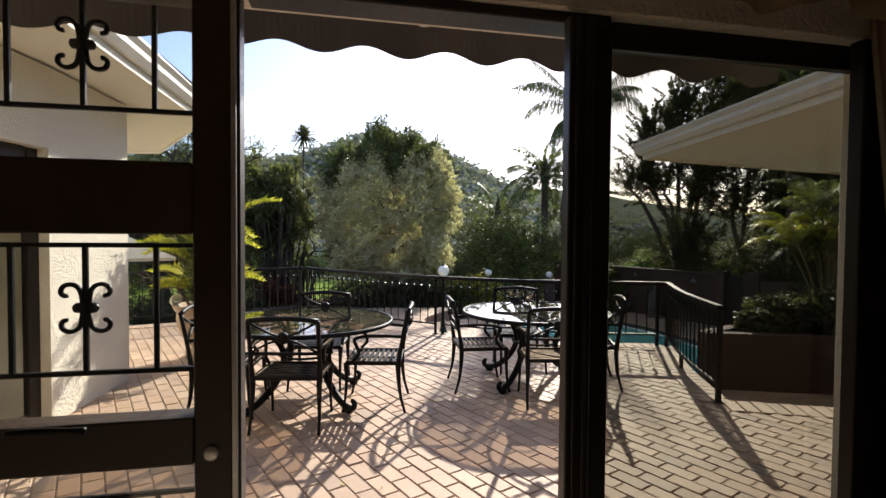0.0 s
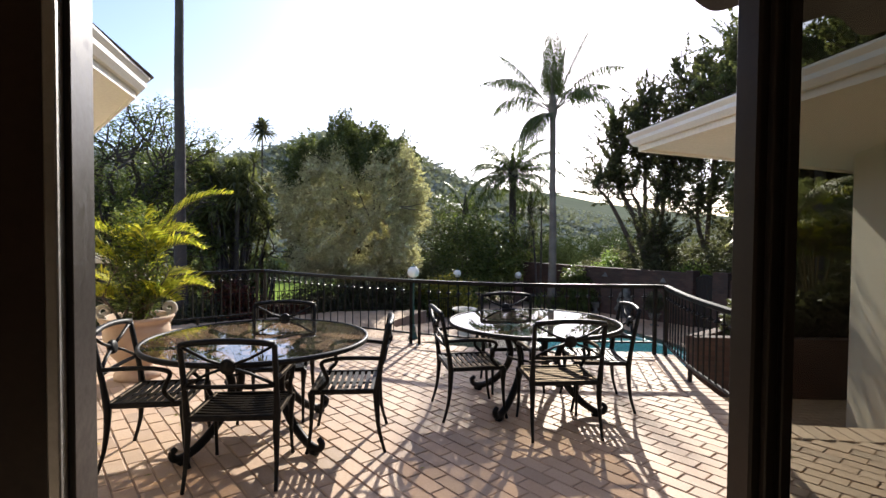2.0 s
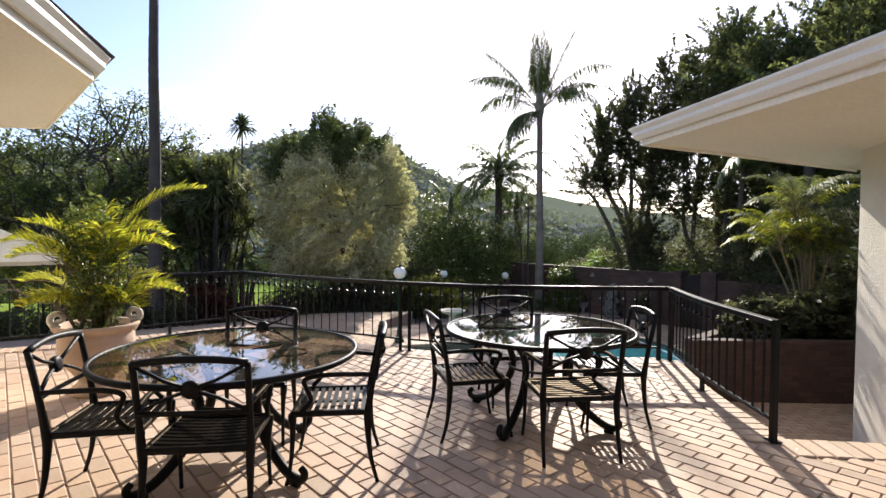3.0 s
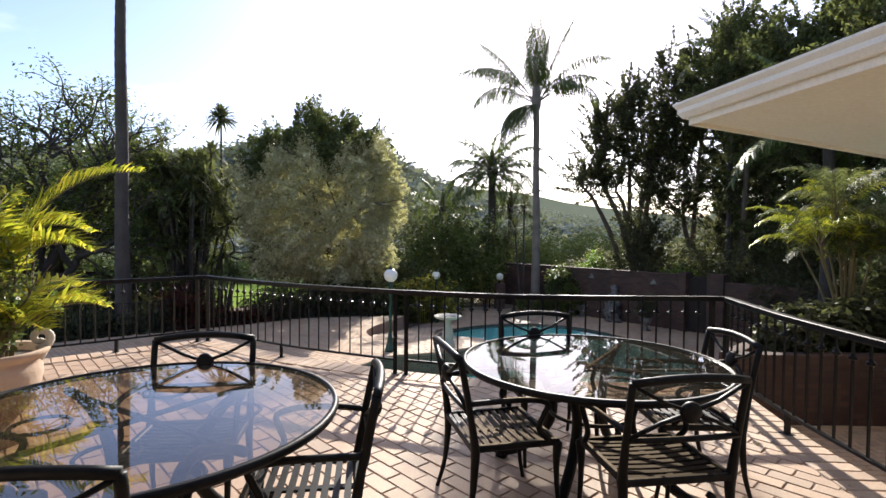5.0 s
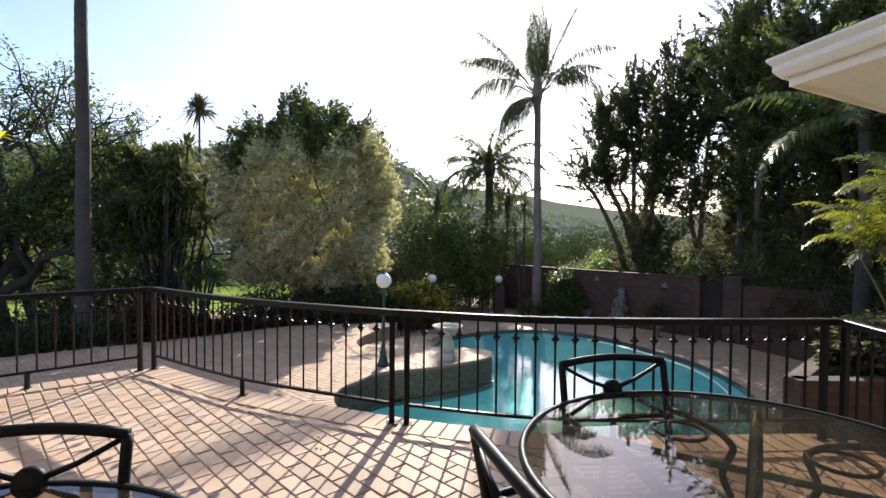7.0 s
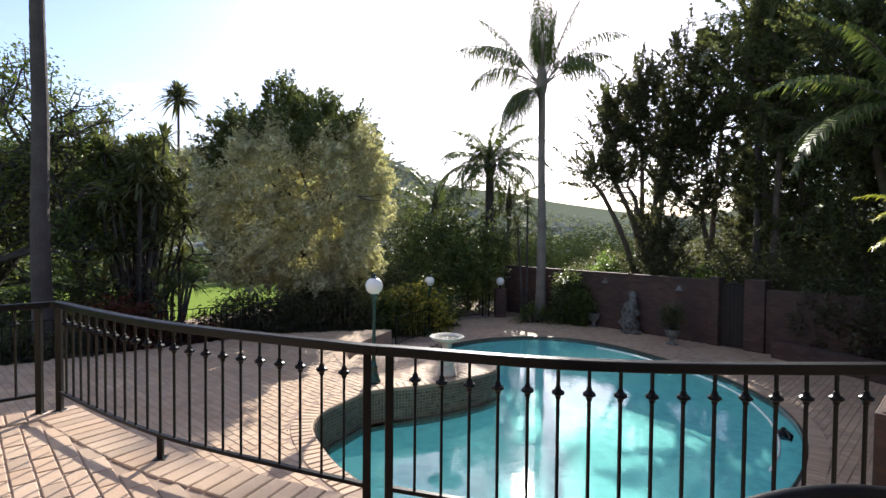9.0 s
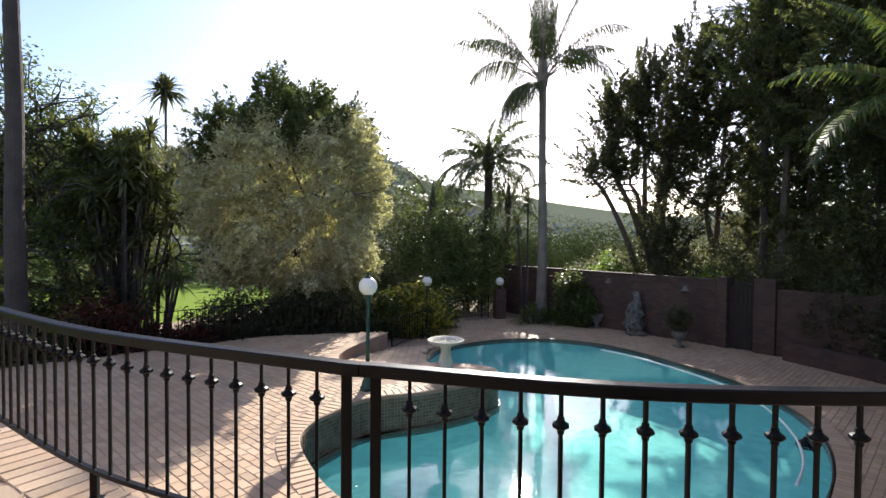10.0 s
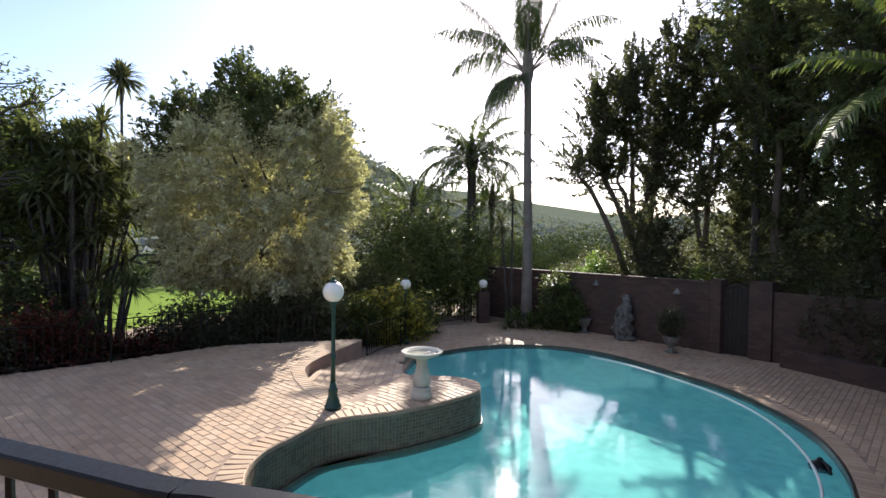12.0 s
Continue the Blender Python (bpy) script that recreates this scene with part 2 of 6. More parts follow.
def brick_build(nt):
    """Brickwork for a far wall: courses, colour from brick to brick darkened to hold tree shade, sunk joints."""
    geo = nt.nodes.new("ShaderNodeTexCoord").outputs["UV"]
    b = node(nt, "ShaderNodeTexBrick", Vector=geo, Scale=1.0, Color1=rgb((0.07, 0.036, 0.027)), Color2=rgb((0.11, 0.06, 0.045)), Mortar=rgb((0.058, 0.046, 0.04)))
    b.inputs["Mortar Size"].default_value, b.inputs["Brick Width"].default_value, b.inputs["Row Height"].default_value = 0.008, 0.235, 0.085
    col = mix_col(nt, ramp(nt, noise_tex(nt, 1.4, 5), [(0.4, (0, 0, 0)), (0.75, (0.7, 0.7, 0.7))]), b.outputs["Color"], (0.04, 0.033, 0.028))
    h = mix_col(nt, 0.3, b.outputs["Fac"], noise_tex(nt, 60, 4))
    n = node(nt, "ShaderNodeBump", Height=h, Strength=0.6, Distance=0.006)
    n.invert = True
    return principled(nt, col, 0.85, 0, n.outputs[0], 0.3)


M_BRICKWALL = mat("shade_darkened_brickwork", brick_build)


def land_build(nt):
    """Short lawn near by; scrub and woodland floor on the land beyond."""
    pos = nt.nodes.new("ShaderNodeNewGeometry").outputs["Position"]
    sep = node(nt, "ShaderNodeSeparateXYZ", Vector=pos)
    far = node(nt, "ShaderNodeMapRange", Value=sep.outputs["Y"])
    far.inputs["From Min"].default_value, far.inputs["From Max"].default_value = 72.0, 84.0
    lawn = mix_col(nt, noise_tex(nt, 0.3, 5), (0.165, 0.23, 0.048), (0.215, 0.27, 0.06))
    lawn = mix_col(nt, ramp(nt, noise_tex(nt, 7, 4), [(0.35, (0, 0, 0)), (0.8, (0.6, 0.6, 0.6))]), lawn, (0.12, 0.21, 0.04))
    wood = mix_col(nt, noise_tex(nt, 0.05, 6), (0.10, 0.115, 0.08), (0.16, 0.175, 0.125))
    return principled(nt, mix_col(nt, far.outputs[0], lawn, wood), 0.95, 0, bump(nt, noise_tex(nt, 9, 4), 0.5, 0.04), 0.0)


M_LAND = mat("lawn_and_land", land_build)


# mesh helpers
def link_mesh(name, verts, faces, material, parent=None, smooth=False, label=""):
    me = bpy.data.meshes.new(name)
    me.from_pydata(verts, [], faces)
    if smooth:
        me.polygons.foreach_set("use_smooth", [True] * len(me.polygons))
    me.materials.append(material)
    ob = new(name, me)
    if parent is not None:
        ob.parent = parent
    if label:
        ob["label"] = label
    return ob


def part(name, bm, material, parent=None, label="", smooth=False):
    me = bpy.data.meshes.new(name)
    if smooth:
        for f in bm.faces:
            f.smooth = True
    bm.to_mesh(me)
    bm.free()
    me.materials.append(material)
    ob = new(name, me)
    if parent is not None:
        ob.parent = parent
    if label:
        ob["label"] = label
    return ob


def same_mesh(name, me, m, parent):
    ob = new(name, me)
    ob.parent = parent
    ob.matrix_basis = m
    return ob


def base(name, m=None, **tags):
    ob = new(name)
    if m is not None:
        ob.matrix_basis = m
    return tagged(ob, **tags)


def box(bm, cx, cy, cz, sx, sy, sz, bev=0.0, m=None, seg=1):
    """A box about its centre with its edges taken off."""
    t = Matrix.Translation((cx, cy, cz)) @ Matrix.Diagonal((sx, sy, sz, 1))
    vs = bmesh.ops.create_cube(bm, size=1.0, matrix=(m @ t) if m is not None else t)["verts"]
    if bev:
        es = list({e for v in vs for e in v.link_edges})
        bmesh.ops.bevel(bm, geom=es, offset=bev, segments=seg, affect="EDGES", profile=0.6)


def box_bm(*a, **k):
    bm = bmesh.new()
    box(bm, *a, **k)
    return bm


def tube(bm, pts, radii, n=8, caps=True, flat=1.0):
    """A round bar along points, with a radius for each; flat squeezes it across."""
    pts = [Vector(p) for p in pts]
    if not hasattr(radii, "__len__"):
        radii = [radii] * len(pts)
    rings, up = [], Vector((0, 0, 1))
    prev = None
    for i, p in enumerate(pts):
        d = (pts[min(i + 1, len(pts) - 1)] - pts[max(i - 1, 0)]).normalized()
        if prev is None:
            a = d.cross(up)
            if a.length < 0.05:
                a = d.cross(Vector((1, 0, 0)))
            a.normalize()
        else:
            a = (prev - d * prev.dot(d)).normalized()
        prev = a
        b = d.cross(a)
        rings.append([bm.verts.new(p + (a * math.cos(k * math.tau / n) + b * math.sin(k * math.tau / n) * flat) * radii[i]) for k in range(n)])
    for r, s in zip(rings, rings[1:]):
        for k in range(n):
            bm.faces.new((r[k], r[(k + 1) % n], s[(k + 1) % n], s[k]))
    if caps:
        bm.faces.new(rings[0][::-1])
        bm.faces.new(rings[-1])


def lathe(bm, profile, n=24, m=None):
    """A turned body from (radius, height) pairs."""
    rings = []
    for r, z in profile:
        ring = []
        for k in range(n):
            v = Vector((r * math.cos(k * math.tau / n), r * math.sin(k * math.tau / n), z))
            ring.append(bm.verts.new(m @ v if m is not None else v))
        rings.append(ring)
    for r, s in zip(rings, rings[1:]):
        for k in range(n):
            bm.faces.new((r[k], r[(k + 1) % n], s[(k + 1) % n], s[k]))
    bm.faces.new(rings[0][::-1])
    bm.faces.new(rings[-1])


def sweep(bm, pts, w, h):
    """A flat bar w wide and h high along a level line of points, its top at each point."""
    pts = [Vector(p) for p in pts]
    rings = []
    for i, p in enumerate(pts):
        d = pts[min(i + 1, len(pts) - 1)] - pts[max(i - 1, 0)]
        d.z = 0
        d.normalize()
        s = Vector((-d.y, d.x, 0)) * w / 2
        c = 0.12 * min(w, h)
        u = Vector((0, 0, 1))
        si = s * (1 - 2 * c / w)
        rings.append([bm.verts.new(q) for q in (p + si, p - si, p - s - u * c, p - s - u * (h - c), p - si - u * h, p + si - u * h, p + s - u * (h - c), p + s - u * c)])
    for r, q in zip(rings, rings[1:]):
        for k in range(8):
            bm.faces.new((r[k], r[(k + 1) % 8], q[(k + 1) % 8], q[k]))
    bm.faces.new(rings[0][::-1])
    bm.faces.new(rings[-1])


def prism(bm, outline, z0, z1):
    """A level slab with that outline (counter-clockwise)."""
    lo = [bm.verts.new((x, y, z0)) for x, y in outline]
    hi = [bm.verts.new((x, y, z1)) for x, y in outline]
    n = len(outline)
    for k in range(n):
        bm.faces.new((lo[k], lo[(k + 1) % n], hi[(k + 1) % n], hi[k]))
    bm.faces.new(hi)
    bm.faces.new(lo[::-1])


def smooth_line(ctrl, n, closed=False):
    """Points along a Catmull-Rom line through the control points."""
    c = [Vector(p) for p in ctrl]
    out = []
    m = len(c)
    for i in range(m if closed else m - 1):
        p0, p1, p2, p3 = (c[(i + k) % m] if closed else c[min(max(i + k, 0), m - 1)] for k in (-1, 0, 1, 2))
        for j in range(n):
            t = j / n
            out.append(0.5 * (2 * p1 + (p2 - p0) * t + (2 * p0 - 5 * p1 + 4 * p2 - p3) * t * t + (3 * p1 - p0 - 3 * p2 + p3) * t ** 3))
    if not closed:
        out.append(c[-1])
    return out


def inside(x, y, poly):
    c = False
    j = len(poly) - 1
    for i in range(len(poly)):
        xi, yi, xj, yj = poly[i][0], poly[i][1], poly[j][0], poly[j][1]
        if (yi > y) != (yj > y) and x < (xj - xi) * (y - yi) / (yj - yi) + xi:
            c = not c
        j = i
    return c


# foliage
def leaf_quads(pos, size, rng, droop=0.0, ratio=0.45, flatness=0.5, lie=None):
    """Folded leaf blades at pos (n x 3), pointing at random or along lie: their vertices."""
    n = len(pos)
    d = rng.normal(size=(n, 3))
    d[:, 2] = d[:, 2] * flatness - droop
    if lie is not None:
        d = d * 0.55 + lie
    d /= np.linalg.norm(d, axis=1)[:, None] + 1e-9
    up = rng.normal(size=(n, 3)) * 0.5 + np.array((0, 0, 1.0))
    s = np.cross(d, up)
    s /= np.linalg.norm(s, axis=1)[:, None] + 1e-9
    nn = np.cross(s, d)
    L = (size * rng.uniform(0.6, 1.35, n))[:, None]
    v = np.empty((n, 4, 3))
    v[:, 0] = pos - d * L * 0.5
    v[:, 1] = pos + s * L * ratio * 0.5 + nn * L * 0.10
    v[:, 2] = pos + d * L * 0.5 - nn * L * 0.05
    v[:, 3] = pos - s * L * ratio * 0.5 + nn * L * 0.10
    return v.reshape(-1, 3)


def quad_mesh(name, v, material, parent=None, label="", kind=""):
    """A mesh of loose four-cornered blades."""
    n = len(v) // 4
    me = bpy.data.meshes.new(name)
    me.vertices.add(4 * n)
    me.vertices.foreach_set("co", v.astype(np.float32).ravel())
    me.loops.add(4 * n)
    me.loops.foreach_set("vertex_index", np.arange(4 * n, dtype=np.int32))
    me.polygons.add(n)
    me.polygons.foreach_set("loop_start", np.arange(0, 4 * n, 4, dtype=np.int32))
    me.update(calc_edges=True)
    me.materials.append(material)
    ob = new(name, me)
    if parent is not None:
        ob.parent = parent
    if label:
        ob["label"] = label
    if kind:
        ob["kind"] = kind
    return ob


def blob_points(rng, n, centre, radii, lump=0.22, shell=0.55, freq=0.9, low=-1.0, full=2.0):
    """Leaf places in an uneven crown: thick near its skin, with lumps and gaps."""
    out = []
    c, r = np.array(centre), np.array(radii)
    have = 0
    while have < n:
        d = rng.normal(size=(n, 3))
        d /= np.linalg.norm(d, axis=1)[:, None]
        d = d[d[:, 2] > low]
        d /= (np.abs(d) ** full).sum(axis=1)[:, None] ** (1 / full)
        k = np.array([noise.noise(Vector(q) * freq * 2.2 + Vector(centre)) + 0.5 * noise.noise(Vector(q) * freq * 5.5 + Vector(centre)) for q in d])
        rad = (1 + lump * k * 2.0) * np.power(rng.uniform(shell ** 3, 1, len(d)), 1 / 3)
        p = c + d * r * rad[:, None]
        keep = k + rng.uniform(-0.35, 0.5, len(d)) > -0.28
        out.append(p[keep])
        have += int(keep.sum())
    return np.concatenate(out)[:n]


def sprigs(rng, roots, dirs, lengths, per, radius):
    """Leaves round straight shoots that narrow to their tips: places and the way each leaf points."""
    n = len(roots)
    t = rng.uniform(0, 1, (n, per)) ** 0.85
    side = rng.normal(size=(n, per, 3))
    side /= np.linalg.norm(side, axis=2)[:, :, None]
    out = side * (radius * (1.08 - 0.85 * t) * rng.uniform(0.25, 1.0, (n, per)))[:, :, None]
    pos = roots[:, None, :] + dirs[:, None, :] * (lengths[:, None] * t)[:, :, None] + out
    lie = dirs[:, None, :] * 0.7 + side * 0.8
    return pos.reshape(-1, 3), lie.reshape(-1, 3)


def clump_points(rng, centres, per, spread):
    c = np.repeat(np.asarray(centres, dtype=float), per, axis=0)
    return c + np.clip(rng.normal(size=c.shape), -1.5, 1.5) * spread


def grow(rng, start, direction, length, radius, depth, limbs, tips, bend=0.35, forks=3, shrink=0.68, up=0.15, hold=0.8):
    """Tapered limbs that fork; fills limbs with (points, radii) and tips with end places."""
    pts, rad = [Vector(start)], [radius]
    d = Vector(direction).normalized()
    n = 5
    for i in range(n):
        d = (d + Vector(rng.normal(size=3)) * bend / n * 1.6 + Vector((0, 0, up / n))).normalized()
        pts.append(pts[-1] + d * length / n)
        rad.append(radius * (1 - 0.45 * (i + 1) / n))
    limbs.append((pts, rad))
    if depth == 0:
        tips.extend((pts[-1], pts[-3]))
        return
    for k in range(forks):
        side = Vector(rng.normal(size=3))
        side = (side - d * side.dot(d)).normalized()
        nd = (d * rng.uniform(0.55, 1.0) + side * rng.uniform(0.45, 0.9)).normalized()
        grow(rng, pts[-1 - (k % 2)], nd, length * shrink * rng.uniform(0.8, 1.2), rad[-1] * hold, depth - 1, limbs, tips, bend, forks, shrink, up, hold)


def frond(rng, length, leaflet, n=34, droop=0.9, rise=0.9, width=0.03, vee=0.5, hang=0.25, bare=0.14):
    """A feather palm leaf that leaves the origin along +x: vertices of its blades, and its rib."""
    rib, blades = [], []
    ang = rise
    p = Vector((0, 0, 0))
    steps = 12
    for i in range(steps + 1):
        rib.append(p.copy())
        p = p + Vector((math.cos(ang), 0, math.sin(ang))) * length / steps
        ang -= droop * (0.4 + 1.6 * i / steps) / steps
    for i in range(n):
        t = bare + (1 - bare) * i / (n - 1)
        f = t * steps
        k = min(int(f), steps - 1)
        q = rib[k].lerp(rib[k + 1], f - k)
        d = (rib[k + 1] - rib[k]).normalized()
        env = math.sin(math.pi * min(1, 0.25 + 0.75 * (t - bare) / (1 - bare)) ** 0.8) ** 0.6 if t < 0.98 else 0.35
        ll = leaflet * max(0.25, env) * rng.uniform(0.85, 1.1)
        for s in (-1, 1):
            out = (Vector((0, s, 0)) + d * rng.uniform(0.5, 0.9) + Vector((0, 0, vee)) * rng.uniform(0.6, 1.1)).normalized()
            tip = q + out * ll + Vector((0, 0, -hang * ll * rng.uniform(0.6, 1.5)))
            mid = q + out * ll * 0.45 + Vector((0, 0, 0.03 * ll))
            w = d * width * rng.uniform(0.8, 1.2)
            blades.extend((q, mid + w, tip, mid - w))
    return np.array([tuple(b) for b in blades]), rib


def feather(rng, parent, m, length, leaflet, material, rib_mat, name="frond", rib_r=0.014, **k):
    v, rib = frond(rng, length, leaflet, **k)
    ob = quad_mesh(name, v, material, parent)
    ob.matrix_basis = m
    bm = bmesh.new()
    tube(bm, rib, [rib_r * (1 - 0.8 * i / (len(rib) - 1)) for i in range(len(rib))], 5, False)
    part("rib", bm, rib_mat, ob)
    return ob

# plan: the terrace lies at z = 0, the pool deck at DECK, the far pool side at LOW
DECK, LOW, WATER = -1.40, -2.0, -2.07
HOUSE = pose(0, 1.532, 0, 0, 0, 11.9)
RAIL_Z = [(-5.9, 7.75), (-4.9, 8.0), (-3.86, 8.58), (-2.667, 9.41)]
RAIL_A = [(-2.55, 9.46), (-1.41, 8.44), (-0.105, 7.62)]
RAIL_B = [(0.006, 7.575), (0.70, 7.26), (1.3, 7.10), (2.1, 6.99), (2.96, 6.91)]
RAIL_C = [(3.07, 6.85), (2.74, 5.73), (2.53, 4.57)]


def curve2(c, n=8):
    return [(p.x, p.y) for p in smooth_line([(x, y, 0) for x, y in c], n)]


def offset(line, d):
    out = []
    for i, (x, y) in enumerate(line):
        a, b = line[max(i - 1, 0)], line[min(i + 1, len(line) - 1)]
        dx, dy = b[0] - a[0], b[1] - a[1]
        k = math.hypot(dx, dy)
        out.append((x - dy / k * d, y + dx / k * d))
    return out


EDGE = offset(curve2(RAIL_Z), 0.13)[:-1] + offset(curve2(RAIL_A), 0.13)[1:-1] + offset(curve2(RAIL_B), 0.12)[1:-1] + offset(curve2(RAIL_C), 0.12)
TERRACE = EDGE + [(2.66, 4.60), (3.45, 4.44), (6.5, 3.9), (6.5, 2.5), (-9.0, -0.7), (-9.0, 7.4)]
TERRACE = TERRACE[::-1]

ground_x = np.concatenate([-np.geomspace(1500, 16, 34), np.linspace(-15, 15, 31), np.geomspace(16, 1500, 34)])
ground_y = np.concatenate([-np.geomspace(1200, 10, 16), np.linspace(-9, 30, 40), np.geomspace(31.5, 1700, 60)])


def hill(x, y):
    """Height of the land: garden, falling to a lawn, and wooded hills beyond."""
    z = -2.35
    z -= 3.2 * min(1, max(0, (y - 30) / 22)) ** 1.0
    if y > 90:
        a = math.degrees(math.atan2(x, y))
        r = math.hypot(x, y)
        rise = min(1, max(0, (r - 110) / 230))
        rise = rise * rise * (3 - 2 * rise)
        ridge = 65 * math.exp(-((a + 5) / 13.5) ** 2) + 44 * math.exp(-((a + 30) / 16) ** 2) + 14 * math.exp(-((a - 14) / 9) ** 2) + 20 * math.exp(-((a - 45) / 20) ** 2)
        far = min(1, max(0, (r - 420) / 500))
        z += ridge * rise + far * 62 * math.exp(-((a - 13) / 22) ** 2) + 5 * noise.noise(Vector((x * 0.011, y * 0.011, 0)))
    if -3 < x < 11 and 6.5 < y < 23.5:
        z = -4.2
    if abs(x) < 9 and y < 6.5:
        z = -2.6
    return z


gv = [(float(x), float(y), hill(float(x), float(y))) for y in ground_y for x in ground_x]
nx = len(ground_x)
gf = [(j * nx + i, j * nx + i + 1, (j + 1) * nx + i + 1, (j + 1) * nx + i) for j in range(len(ground_y) - 1) for i in range(nx - 1)]
tagged(link_mesh("ground", gv, gf, M_LAND, None, True), "green lawn and wooded land reaching to hills", "ground", kind="structure")

# terrace slab and its retaining face
bm = bmesh.new()
prism(bm, TERRACE, -2.7, -0.007)
tagged(part("floor", bm, M_JOINT), "raised brick terrace with sandy joints", "floor", kind="structure")
terrace = bpy.data.objects["floor"]

# pool deck (upper level with the lamp) and low surround
COPING = [(-0.12, 10.75), (-0.53, 11.44), (-0.88, 12.5), (-0.80, 13.17), (-0.50, 13.62), (-0.15, 14.08), (0.29, 14.28), (0.99, 14.42), (1.76, 14.73), (2.32, 15.06), (2.60, 15.35), (2.66, 15.80), (2.41, 16.12), (2.0, 16.30)]
POOL_FAR = [(1.55, 17.6), (1.60, 18.9), (2.0, 20.1), (2.6, 20.7), (3.7, 21.3), (5.0, 21.55), (6.2, 21.3), (7.2, 20.6), (7.85, 19.5), (8.35, 17.75), (8.62, 16.3), (8.5, 14.95), (8.2, 13.9), (7.7, 13.0), (6.95, 12.1), (5.9, 11.2), (4.4, 10.3), (2.6, 9.8), (1.0, 10.0)]
pool_line = curve2(COPING + POOL_FAR + [COPING[0]], 5)[:-1]
POOL = pool_line[::-1]
coping_line = curve2(COPING, 5)
STEP_EDGE = curve2([(0.55, 14.62), (0.12, 15.15), (-0.28, 15.9), (-0.58, 16.9), (-0.58, 17.55), (-0.2, 18.5), (0.6, 19.9)], 5)

# upper deck: a slab left of the pool, ending at the curved step
upper = [(-0.1, 7.3)] + coping_line + [(1.5, 16.5), (0.95, 16.2), (0.6, 15.6)] + STEP_EDGE[4:] + [(-0.55, 20.0), (-2.7, 19.8), (-4.7, 18.5), (-6.3, 17.6), (-12.0, 14.5), (-12.0, 7.3)]
bm = bmesh.new()
prism(bm, upper, -3.2, DECK - 0.006)
tagged(part("pavement", bm, M_JOINT), "raised brick-paved pool deck beside the terrace", "pavement", kind="structure")
deck = bpy.data.objects["pavement"]

# low surround: a slab with the pool cut out, as a ring between the pool line and an outer line
outer = []
for x, y in pool_line:
    dx, dy = x - 3.9, y - 15.5
    k = math.hypot(dx, dy)
    outer.append((3.9 + dx / k * (k + 12), 15.5 + dy / k * (k + 12)))
n = len(pool_line)
vs = [(x, y, LOW - 0.01) for x, y in pool_line] + [(x, y, LOW - 0.01) for x, y in outer] + [(x, y, -3.9) for x, y in pool_line]
fs = [(k, n + k, n + (k + 1) % n, (k + 1) % n) for k in range(n)] + [(2 * n + k, k, (k + 1) % n, 2 * n + (k + 1) % n) for k in range(n)]
tagged(link_mesh("pavement_low", vs, fs, M_DECKBRICK), "brick-paved walk round the far side of the pool", "pavement", kind="structure")

# pool shell and water
bm = bmesh.new()
inner = offset(POOL + [POOL[0]], 0.03)[:-1]
hi = [bm.verts.new((x, y, LOW)) for x, y in inner]
for d, z in ((0.06, -2.55), (0.18, -2.85), (0.36, -3.05), (0.62, -3.15)):
    lo = [bm.verts.new((x, y, z)) for x, y in offset(POOL + [POOL[0]], 0.03 + d)[:-1]]
    for k in range(len(hi)):
        bm.faces.new((hi[k], lo[k], lo[(k + 1) % len(hi)], hi[(k + 1) % len(hi)]))
    hi = lo
bm.faces.new(hi)
bmesh.ops.recalc_face_normals(bm, faces=bm.faces[:])
tagged(part("pool_shell", bm, M_POOL, None, "", True), "smooth turquoise plastered swimming pool basin", "pool", kind="structure")
bm = bmesh.new()
bm.faces.new([bm.verts.new((x, y, WATER)) for x, y in inner])
tagged(part("water", bm, M_WATER), "still turquoise pool water with faint ripples", "water", kind="structure")

# dark waterline tiles round the pool
bm = bmesh.new()
line_in = offset(POOL + [POOL[0]], 0.022)[:-1]
r0 = [bm.verts.new((x, y, LOW + 0.0)) for x, y in line_in]
r1 = [bm.verts.new((x, y, LOW - 0.15)) for x, y in offset(POOL + [POOL[0]], 0.02)[:-1]]
r2 = [bm.verts.new((x, y, LOW - 0.15)) for x, y in offset(POOL + [POOL[0]], 0.045)[:-1]]
r3 = [bm.verts.new((x, y, LOW + 0.0)) for x, y in offset(POOL + [POOL[0]], 0.045)[:-1]]
for k in range(len(r0)):
    q = (k + 1) % len(r0)
    bm.faces.new((r3[k], r3[q], r2[q], r2[k]))
    bm.faces.new((r0[k], r0[q], r3[q], r3[k]))
bmesh.ops.recalc_face_normals(bm, faces=bm.faces[:])
tagged(part("pool_waterline", bm, M_TILE), "dark mosaic waterline band of the pool", "pool", kind="structure")

# sloping brick walk from the deck down to the far side
RAMP = [(-0.7, 16.5), (-0.1, 15.2), (0.65, 14.75), (1.45, 16.3), (1.42, 17.6), (1.48, 18.9), (1.9, 20.15), (2.5, 20.8), (1.9, 21.6), (0.7, 20.1), (-0.25, 18.4)]


def ramp_z(x, y):
    return -1.46 - min(1, max(0, (y - 16.2) / 4.8)) * 0.53


bm = bmesh.new()
lo = [bm.verts.new((x, y, -3.0)) for x, y in RAMP]
hi = [bm.verts.new((x, y, ramp_z(x, y) - 0.006)) for x, y in RAMP]
for k in range(len(RAMP)):
    q = (k + 1) % len(RAMP)
    bm.faces.new((lo[k], lo[q], hi[q], hi[k]))
bm.faces.new(hi)
tagged(part("pavement_ramp", bm, M_JOINT), "sloping brick walk beside the pool", "pavement", kind="structure")

# house: door wall, rooms behind it, wings and eaves
HEAD = 2.22


